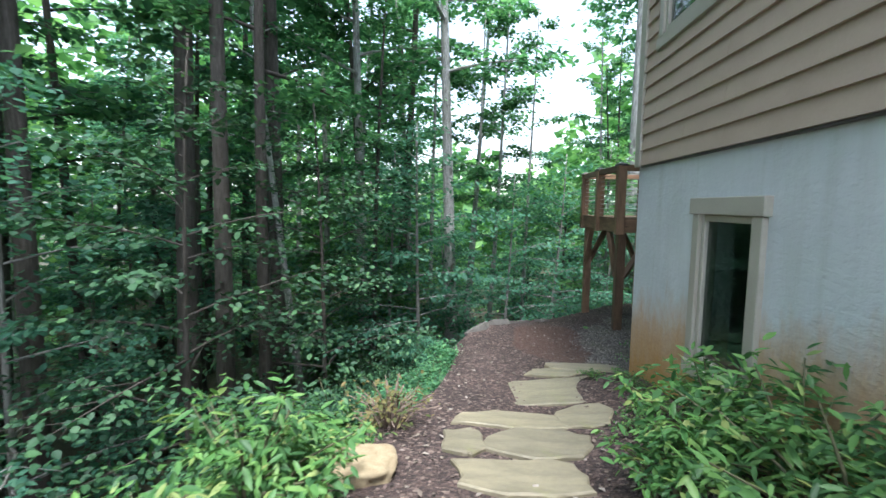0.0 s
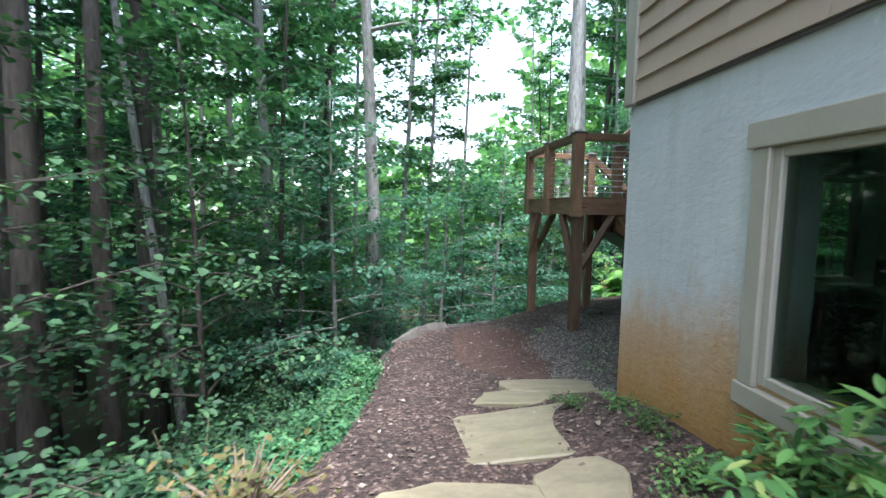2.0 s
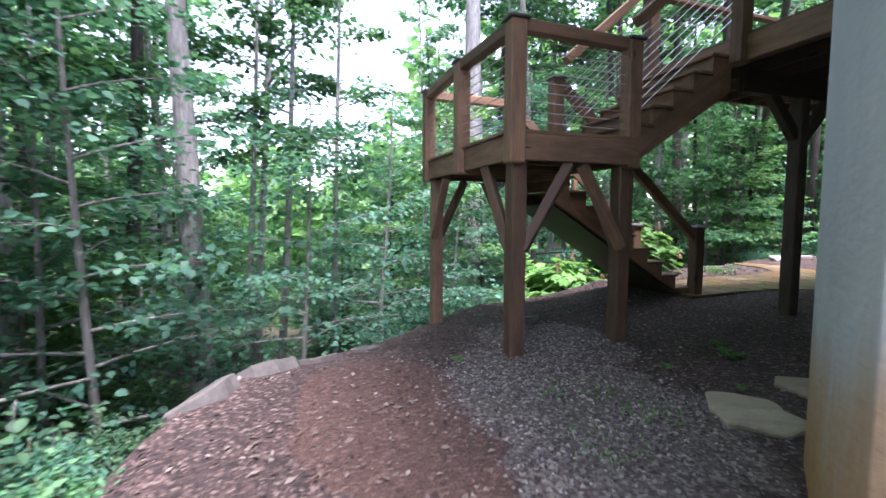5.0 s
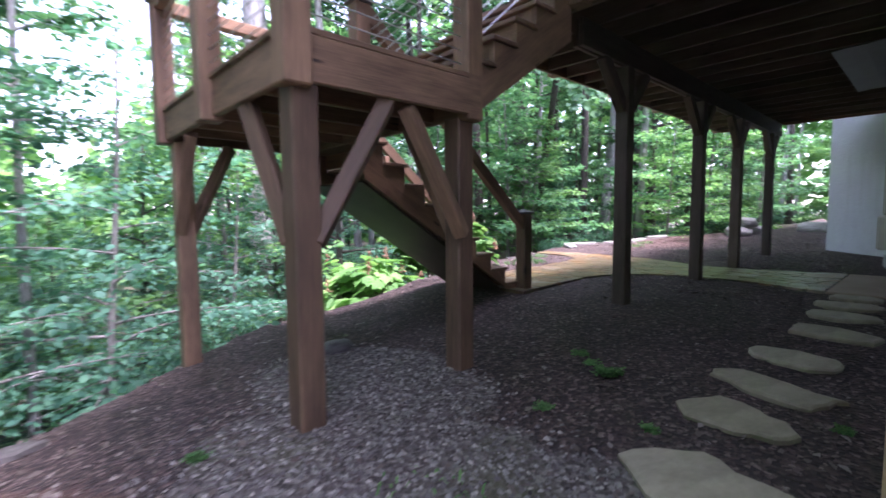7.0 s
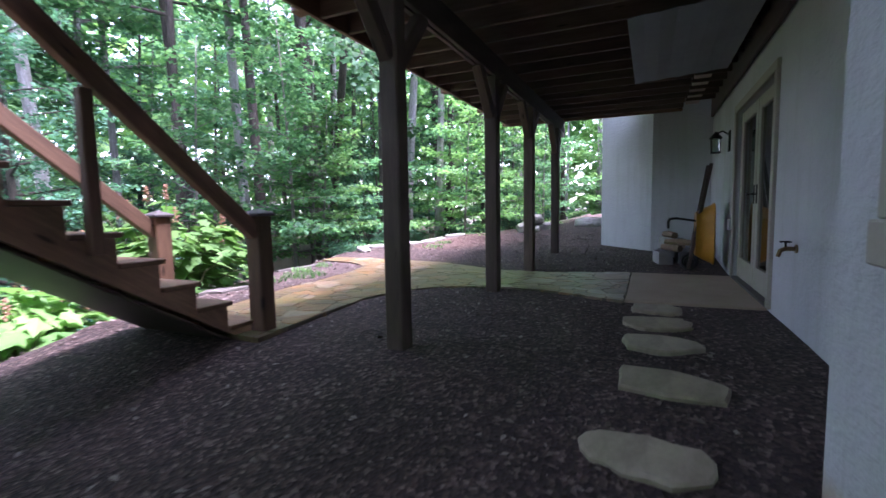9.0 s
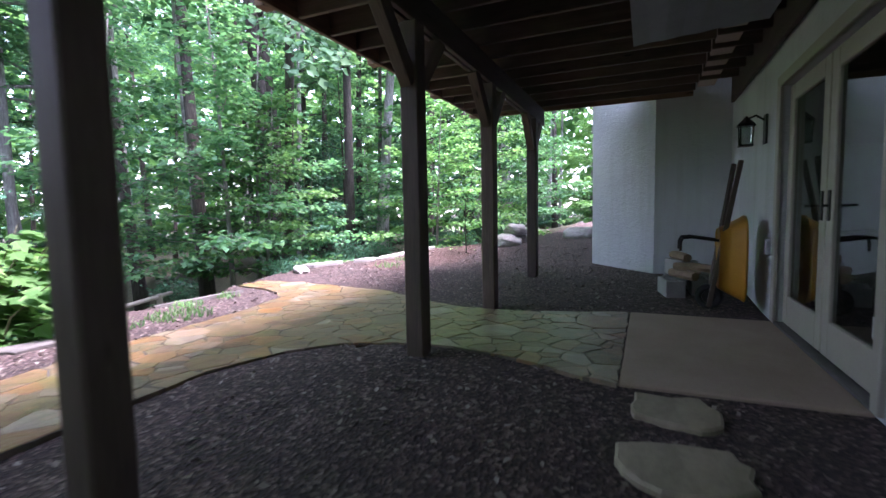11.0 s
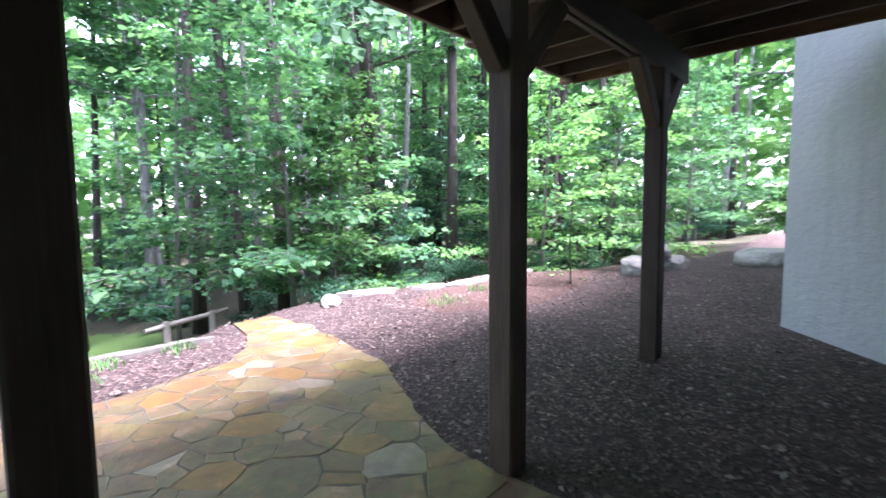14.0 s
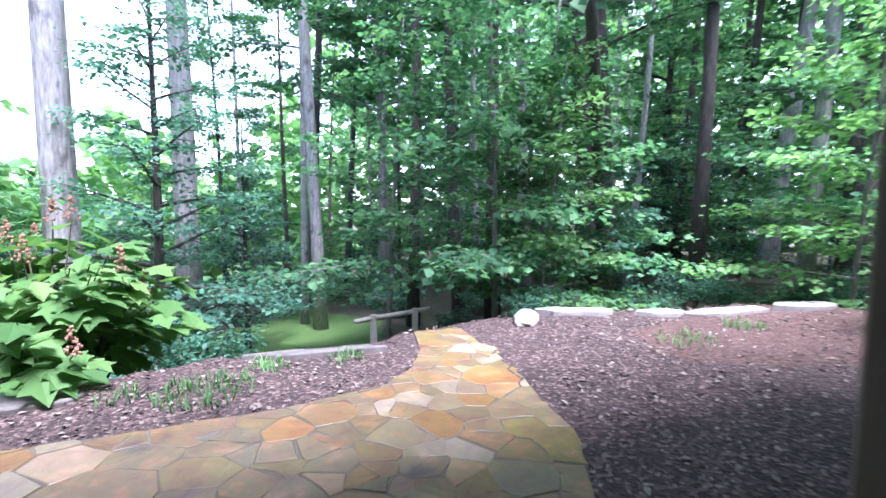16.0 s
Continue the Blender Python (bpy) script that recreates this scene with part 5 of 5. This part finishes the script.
def lobed_leaves(name, centres, heads, size, mat):
    """Broad leaves with five pointed lobes."""
    out = [(0, 0), (0.24, -0.38), (0.36, -0.25), (0.66, -0.42), (0.66, -0.2), (1.0, 0.0), (0.66, 0.2), (0.66, 0.42), (0.36, 0.25), (0.24, 0.38)]
    bd = Build()
    for c, h in zip(centres, heads):
        L = size * rnd(0.6, 1.2)
        m = Matrix.Translation(Vector(c)) @ Euler((rnd(-0.3, 0.3), rnd(0.0, 0.6), h)).to_matrix().to_4x4()
        v = [m @ Vector((L * x, L * y, -0.10 * L * (x * x) + 0.25 * L * abs(y) * 0.5)) for x, y in out]
        n = len(bd.v)
        bd.v += [tuple(p) for p in v]
        for i in range(1, 9):
            bd.f.append((n, n + i, n + i + 1))
            bd.uv.append([(0, 0), (0, 1), (1, 1)])
    return bd.mesh(name, mat)


def hydrangea(x, y, r, h, seed):
    canes, panicles = [], []
    cs, hs = [], []
    for k in range(34):
        a, q = rnd(0, 6.28), rnd(0.15, 1.0)
        end = Vector((r * q * math.cos(a), r * q * math.sin(a), h * (1.05 - 0.45 * q * q) * rnd(0.75, 1.05)))
        canes.append(Build().tube([(end.x * 0.15, end.y * 0.15, -0.1), end * 0.55 + Vector((0, 0, h * 0.1)), end], [0.014, 0.009, 0.004], 5, False))
        for j in range(17):
            t = rnd(0.35, 1.0)
            p = end * t + Vector((rnd(-0.15, 0.15), rnd(-0.15, 0.15), h * 0.1 * (1 - t)))
            cs.append(p)
            hs.append(a + rnd(-1.1, 1.1))
        if k % 4 == 0:
            heads_ = Build()
            panicles.append(heads_)
            for j in range(40):
                t = rnd(0, 1)
                w = 0.05 * (1 - t) + 0.008
                p = end + Vector((rnd(-w, w), rnd(-w, w), 0.20 * t))
                heads_.box(p - Vector((0.009, 0.009, 0.009)), p + Vector((0.009, 0.009, 0.009)), ch=0.004)
    top = empty("hydrangea", "large bright hydrangea with lobed leaves and rusty flower heads", "shrub", group="hydrangeas")
    for cane in canes:
        part("stem", cane, GREENSTEM, top)
    part("leaves", lobed_leaves("leaves", cs, hs, 0.28, LIME), None, top)["kind"] = "stuff"
    for p in panicles:
        part("flower_head", p, PANICLE, top, "rusty brown flower head")["kind"] = "stuff"
    top.location = (x, y, hz(x, y))


hydrangea(8.3, 12.45, 1.15, 1.55, 1)
hydrangea(6.6, 12.2, 1.0, 1.1, 2)


def blades(name, x, y, r, n, h, label, mat, group):
    bd = Build()
    for _ in range(n):
        a, q, s = rnd(0, 6.28), r * math.sqrt(rnd(0, 1)), rnd(0, 6.28)
        px, py = q * math.cos(a), q * math.sin(a)
        L = h * rnd(0.5, 1.2)
        out = rnd(0.3, 1.0) * L
        w = 0.006
        dx, dy = math.cos(s), math.sin(s)
        z0 = hz(x + px, y + py) - hz(x, y) - 0.01
        bd.add([(px - dy * w, py + dx * w, z0), (px + dy * w, py - dx * w, z0), (px + dx * out * 0.5 + dy * w * 0.8, py + dy * out * 0.5 - dx * w * 0.8, z0 + L * 0.75), (px + dx * out * 0.5 - dy * w * 0.8, py + dy * out * 0.5 + dx * w * 0.8, z0 + L * 0.75), (px + dx * out, py + dy * out, z0 + L * 0.7)], [[0, 1, 2, 3], [3, 2, 4]])
    ob = solid(name, bd, mat, label, "grass", "stuff", group)
    ob.location = (x, y, hz(x, y))


for x, y, r, n in ((9.6, 11.3, 0.32, 170), (10.0, 11.7, 0.16, 50), (9.1, 11.35, 0.14, 30), (10.6, 11.75, 0.16, 50), (13.6, 11.1, 0.3, 60), (14.6, 11.3, 0.2, 60), (3.62, 7.35, 0.25, 60), (3.85, 6.85, 0.2, 50), (3.3, 6.6, 0.25, 50)):
    blades("grass_tuft", x, y, r, n, 0.10 if x > 8 else 0.05, "small tuft of bright green grass", LEAF3, "grass tufts")
for x, y, s in ((5.28, 7.48, 0.22), (5.5, 7.82, 0.14), (5.38, 7.66, 0.12), (4.6, 7.5, 0.12), (5.35, 6.35, 0.12), (4.75, 7.0, 0.10), (3.1, 8.25, 0.12)):
    plant("moss_clump", bush_kind(0.5, 0.25, 420, 0.10, LEAF3, 16, 0.45), x, y, 50 * x, s, "small clump of green moss on mulch", "moss", "moss clumps", 0.005, names=SN)


def boulder(name, x, y, sx, sy, sz, turn, mat, label, seed, lift=0.0, group="boulders"):
    bm = bmesh.new()
    bmesh.ops.create_icosphere(bm, subdivisions=4, radius=1.0)
    off = Vector((seed * 7.1, seed * 3.3, 0))
    for v in bm.verts:
        p = v.co.copy()
        k = 1 + 0.22 * noise.noise(p * 1.3 + off) + 0.09 * noise.noise(p * 3.4 + off) + 0.03 * noise.noise(p * 9 + off)
        q = Vector([math.copysign(abs(c) ** 0.72, c) for c in p])
        v.co = q * k
    me = bpy.data.meshes.new(name)
    bm.to_mesh(me)
    bm.free()
    me.polygons.foreach_set("use_smooth", [True] * len(me.polygons))
    me.materials.append(mat)
    ob = tagged(new(name, me), label, "boulder", group)
    ob.matrix_world = pose(x, y, hz(x, y) + lift, 4, -3, turn) @ Matrix.Diagonal((sx, sy, sz, 1))


boulder("boulder", 16.75, 9.75, 0.42, 0.30, 0.18, 20, ROCK, "weathered pale boulder stacked at the terrace edge", 1, 0.04)
boulder("boulder", 17.2, 9.45, 0.36, 0.26, 0.16, -10, ROCK, "weathered pale boulder at the terrace edge", 2, 0.03)
boulder("boulder", 16.95, 9.62, 0.32, 0.22, 0.13, 50, ROCK, "pale boulder resting on two others", 3, 0.30)
boulder("boulder", 18.3, 8.3, 0.52, 0.34, 0.20, -15, ROCK, "broad pale boulder near the bay wall", 4, 0.04)
boulder("boulder", 0.33, 2.78, 0.28, 0.19, 0.10, 15, CLAYROCK, "ochre boulder beside the garden path", 5, 0.03)
boulder("boulder", 4.43, 9.4, 0.13, 0.10, 0.06, 0, CAPWOOD, "small dark stone lying under the landing", 6, 0.02)

for i, (x, y, rx, ry, turn, mt, lab) in enumerate(((1.16, 8.05, 0.30, 0.13, 52, GREYROCK, "long grey edging stone along the mulch"), (1.55, 8.66, 0.30, 0.13, 36, GREYROCK, "long grey edging stone along the mulch"), (2.0, 8.96, 0.22, 0.11, 30, GREYROCK, "short grey-brown edging stone along the mulch"), (2.46, 9.25, 0.17, 0.11, 30, GREYROCK, "small pale edging stone along the mulch"), (8.5, 11.46, 0.40, 0.14, -8, GREYROCK, "long pale edging stone beside the path"), (10.35, 11.98, 0.66, 0.12, 0, GREYROCK, "long pale edging stone beside the path"), (12.6, 12.28, 0.24, 0.12, 50, ROCK, "pale edging stone at the path's end"), (13.25, 12.34, 0.42, 0.13, -20, ROCK, "pale edging stone along the mulch"), (14.2, 12.02, 0.28, 0.12, -14, ROCK, "pale edging stone along the mulch"), (14.95, 11.78, 0.46, 0.12, -16, ROCK, "pale edging stone along the mulch"), (15.75, 11.45, 0.34, 0.12, -25, ROCK, "pale edging stone along the mulch"))):
    if i != 6:
        slab("edging_stone", x, y, rx, ry, turn, lab, 90 + i, 0.14, 0.03 if i < 6 else 0.055, "edging stones of the terrace", 9, mt)
    else:
        boulder("edging_stone", x, y, rx, ry, 0.06, turn, mt, lab, 9 + i, 0.03, "edging stones of the terrace")

# split-rail fence above the lawn
fence = empty("fence", "short weathered log rail fence by the lawn", "fence")
for x, y in ((11.55, 15.55), (12.3, 15.6)):
    z = hz(x, y)
    part("post", Build().tube([(x, y, z - 0.2), (x + 0.01, y, z + 0.35), (x, y + 0.01, -0.51 if x < 12 else -0.45)], [0.065, 0.06, 0.055], 10), FENCEWOOD, fence)
part("rail", Build().tube([(11.22, 15.5, -0.60), (11.55, 15.56, -0.57), (12.3, 15.61, -0.50), (12.58, 15.62, -0.46)], [0.04, 0.045, 0.04, 0.035], 9), FENCEWOOD, fence)
stake = empty("sapling", "slender staked sapling in the mulch", "tree")
z = hz(15.5, 10.3)
part("trunk", Build().tube([(15.5, 10.3, z - 0.1), (15.48, 10.32, z + 0.6), (15.52, 10.3, z + 1.3)], [0.012, 0.010, 0.005], 6), BARK_DARK, stake)
part("crown", leaf_mesh("crown", np.array([15.5, 10.3, z + 1.2]) + RNG.normal(0, 1, (90, 3)) * np.array([0.16, 0.16, 0.28]), RNG.uniform(0, 6.28, 90), 0.10, LEAF), None, stake)

# ---- things under the deck ----
lamp = empty("wall_lantern", "black iron wall lantern with clear glass", "lamp", (11.75, 5.74, 1.80))
part("back_plate", Build().box((-0.055, 0.0, -0.15), (0.055, 0.02, 0.13)), IRON, lamp)
part("arm", Build().tube([(0, 0.02, 0.08), (0, 0.09, 0.13), (0, 0.16, 0.10), (0, 0.17, 0.06)], 0.011, 8), IRON, lamp)
roofl = Build().tube([(0, 0.17, 0.03), (0, 0.17, 0.055), (0, 0.17, 0.10), (0, 0.17, 0.13)], [0.085, 0.075, 0.03, 0.008], 8)
part("cap", roofl, IRON, lamp)
cage = Build()
for sx in (-1, 1):
    for sy in (-1, 1):
        cage.bar((sx * 0.055, 0.17 + sy * 0.055, 0.03), (sx * 0.048, 0.17 + sy * 0.048, -0.15), 0.010, 0.010, (1, 0, 0), 0.002)
cage.box((-0.06, 0.11, -0.165), (0.06, 0.23, -0.148))
part("cage", cage, IRON, lamp)
part("glass", Build().box((-0.046, 0.124, -0.146), (0.046, 0.216, 0.028), ch=0.002), GLASS, lamp).visible_shadow = False

tap = empty("garden_tap", "dull brass garden tap on the wall", "tap", (8.43, 5.74, 0.61))
part("flange", Build().tube([(0, 0, 0), (0, 0.012, 0)], 0.032, 14), BRASS, tap)
part("body", Build().tube([(0, 0.01, 0), (0, 0.07, 0), (0, 0.10, -0.015), (0, 0.115, -0.06)], [0.016, 0.018, 0.016, 0.014], 10), BRASS, tap)
wheel = Build().tube([(0, 0.07, 0.015), (0, 0.07, 0.05)], 0.007, 8)
wheel.tube([(0.034 * math.cos(t), 0.07 + 0.034 * math.sin(t), 0.05) for t in np.linspace(0, 2 * math.pi, 15)], 0.006, 6, False).bar((-0.03, 0.07, 0.05), (0.03, 0.07, 0.05), 0.008, 0.006)
part("handwheel", wheel, IRON, tap)
solid("outlet_box", Build().box((11.42, 5.74, 0.60), (11.51, 5.78, 0.74), ch=0.008), PLASTIC, "grey weatherproof outlet box on the wall", "outlet")

barrow = empty("wheelbarrow", "yellow wheelbarrow stood upright against the wall", "wheelbarrow", (11.72, 5.87, hz(11.72, 5.87)))
tray = Build()
rings = [(0.0, 0.20, 0.30), (0.10, 0.24, 0.36), (0.20, 0.27, 0.41), (0.22, 0.285, 0.43), (0.205, 0.265, 0.40), (0.03, 0.19, 0.29)]
N = 28
vs = []
for dep, hw, hl in rings:
    for k in range(N):
        t = 2 * math.pi * k / N
        c, s = math.cos(t), math.sin(t)
        e = 0.55
        vs.append((hw * math.copysign(abs(c) ** e, c), 0.26 - dep, 0.52 + hl * math.copysign(abs(s) ** e, s)))
fs = [[i * N + k, i * N + (k + 1) % N, (i + 1) * N + (k + 1) % N, (i + 1) * N + k] for i in range(len(rings) - 1) for k in range(N)]
fs += [list(range(N)), [5 * N + k for k in range(N)][::-1]]
part("tray", tray.add(vs, fs), YELLOW, barrow, "scratched yellow steel tray", True)
for s in (-1, 1):
    part("handle", Build().bar((s * 0.08 - 0.06, 0.34, 0.04), (s * 0.20 + 0.05, 0.10, 1.48), 0.035, 0.045), HANDLEWOOD, barrow)
    part("leg", Build().tube([(s * 0.12, 0.24, 0.70), (s * 0.13, 0.50, 0.74), (s * 0.14, 0.58, 0.73), (s * 0.14, 0.60, 0.69), (s * 0.14, 0.60, 0.60)], 0.014, 8), IRON, barrow)
wh = Build()
wh.tube([(0.15 * math.cos(t), 0.0, 0.15 * math.sin(t)) for t in np.linspace(0, 2 * math.pi, 25)], 0.045, 10, False)
w = part("wheel", Build().tube([(0, -0.03, 0), (0, 0.03, 0)], 0.10, 16), IRON, barrow)
tyre = part("tyre", wh, RUBBER, w)
w.matrix_local = pose(-0.03, 0.33, 0.13, 0, 0, 90) @ Matrix.Diagonal((0.65, 0.65, 0.65, 1))


def concrete_block(x, y, z, turn):
    b = Build()
    L, W, H = 0.40, 0.20, 0.19
    for lo, hi in (((-L / 2, -W / 2, 0), (L / 2, -W / 2 + 0.035, H)), ((-L / 2, W / 2 - 0.035, 0), (L / 2, W / 2, H)), ((-L / 2, -W / 2 + 0.034, 0), (-L / 2 + 0.035, W / 2 - 0.034, H)), ((L / 2 - 0.035, -W / 2 + 0.034, 0), (L / 2, W / 2 - 0.034, H)), ((-0.02, -W / 2 + 0.034, 0), (0.02, W / 2 - 0.034, H))):
        b.box(lo, hi, None, 0.004)
    ob = solid("concrete_block", b, BLOCK, "hollow grey concrete block stacked by the wall", "block", group="pile of blocks")
    ob.matrix_world = pose(x, y, z, 0, 0, turn)


g = hz(12.5, 6.45)
for x, y, z, t in ((12.25, 6.52, g - 0.02, 12), (12.72, 6.48, g - 0.02, -8), (12.45, 6.22, g - 0.02, 3), (12.90, 6.20, g - 0.02, 80), (12.62, 6.40, g + 0.172, 25)):
    concrete_block(x, y, z, t)
for i, (x, y, z, t, r) in enumerate(((12.25, 6.40, g + 0.225, 30, 0.05), (12.38, 6.28, g + 0.22, -15, 0.045), (12.52, 6.42, g + 0.41, 18, 0.05), (12.22, 6.30, g + 0.31, 55, 0.045))):
    lg = solid("firewood_log", Build().tube([(-0.22, 0, 0), (0, 0.01, 0.005), (0.22, 0, 0)], [r, r * 1.08, r * 0.95], 7), FIREWOOD, "short split log lying on the blocks", "log", group="split logs")
    lg.matrix_world = pose(x, y, z, 20 * i, 0, t)
dd = Vector((14.815 - 13.747, 7.66 - 6.69, 0)).normalized()
nn = Vector((-dd.y, dd.x, 0))
a, b = Vector((13.747, 6.69, 0.06)) + nn * 0.012, Vector((14.815, 7.66, 0.07)) + nn * 0.012
solid("trim_bay", Build().bar(a, b, 0.02, 0.07), CAPWOOD, "dark board along the foot of the bay", "trim", "structure")

# ---- loose bits on the ground ----


def inside_patio(x, y):
    r = np.zeros(x.shape, bool)
    for (ax, ay), (bx, by) in zip(PATIO, PATIO[1:] + PATIO[:1]):
        cross = (ay > y) != (by > y)
        r ^= cross & (x < (bx - ax) * (y - ay) / ((by - ay) or 1e-9) + ax)
    return r


def scatter(n, lo, hi, ok):
    x, y = RNG.uniform(lo[0], hi[0], n), RNG.uniform(lo[1], hi[1], n)
    k = ok(x, y)
    x, y = x[k], y[k]
    return np.stack([x, y, height(x, y)], 1)


def terrace(x, y):
    house = ((x > 2.8) & (y < 5.15)) | ((x > 4.0) & (x < 6.2) & (y < 6.2)) | ((x > 6.1) & (y < 5.76)) | ((x > 13.7) & (y < 6.8)) | ((x > 14.6) & (y < 7.9)) | ((x > 2.8) & (y < 6.3) & (y - 5.23 < (x - 2.79) * 0.738))
    pad = (x > 9.15) & (x < 11.3) & (y < 6.97)
    return (beyond(x, y) < 0.05) & ~house & ~pad & ~inside_patio(x, y)


c = np.concatenate([scatter(26000, (0.2, 1.5), (9.3, 11.5), terrace), scatter(20000, (8.0, 7.0), (16.5, 12.8), terrace)])
c[:, 2] += 0.004
ob = new("mulch_chips", leaf_mesh("mulch_chips", c, RNG.uniform(0, 6.28, len(c)), 0.045, MULCHBIT, 0.22, 0.1, 0.22))
tagged(ob, "dark shredded bark mulch chips on the ground", "mulch", kind="stuff")
c = np.concatenate([scatter(3600, (0.5, 1.5), (9.3, 11.5), terrace), scatter(3000, (8.0, 7.0), (16.5, 12.8), terrace)])
c[:, 2] += 0.012
ob = new("leaf_litter", leaf_mesh("leaf_litter", c, RNG.uniform(0, 6.28, len(c)), 0.05, LITTER, 0.3, 0.3, 0.3))
tagged(ob, "pale dry leaves and wood flecks scattered about", "litter", kind="stuff")


def on_gravel(x, y):
    g = np.maximum(blob(x, y, 3.55, 7.3, 0.75, 1.2, 0.6), blob(x, y, 4.2, 8.6, 0.6, 0.9, 0.5))
    g = np.maximum(g, 0.95 * blob(x, y, 2.95, 6.1, 0.35, 0.7))
    return terrace(x, y) & (RNG.uniform(0.1, 0.9, x.shape) < g)


c = scatter(13000, (2.3, 5.2), (5.2, 10.0), on_gravel)
n = len(c)
octa = np.array([(1, 0, 0), (0, 1, 0), (-1, 0, 0), (0, -1, 0), (0, 0, 0.7), (0, 0, -0.5)])
tri = np.array([(0, 1, 4), (1, 2, 4), (2, 3, 4), (3, 0, 4)])
sz = RNG.uniform(0.007, 0.017, n)[:, None, None]
t = RNG.uniform(0, 6.28, n)
R = np.stack([np.stack([np.cos(t), -np.sin(t), 0 * t], 1), np.stack([np.sin(t), np.cos(t), 0 * t], 1), np.stack([0 * t, 0 * t, 1 + 0 * t], 1)], 1)
shape = octa[None] * RNG.uniform(0.6, 1.3, (n, 1, 3)) + RNG.normal(0, 0.15, (n, 6, 3))
v = np.einsum("nij,nkj->nki", R, shape * sz) + c[:, None] + np.array([0, 0, 0.004])
f = (tri[None] + 6 * np.arange(n)[:, None, None]).reshape(-1, 3)
me = bpy.data.meshes.new("gravel")
me.from_pydata(v.reshape(-1, 3).tolist(), [], f.tolist())
me.materials.append(PEBBLE)
tagged(new("gravel", me), "grey gravel spread under the landing", "gravel", kind="stuff")
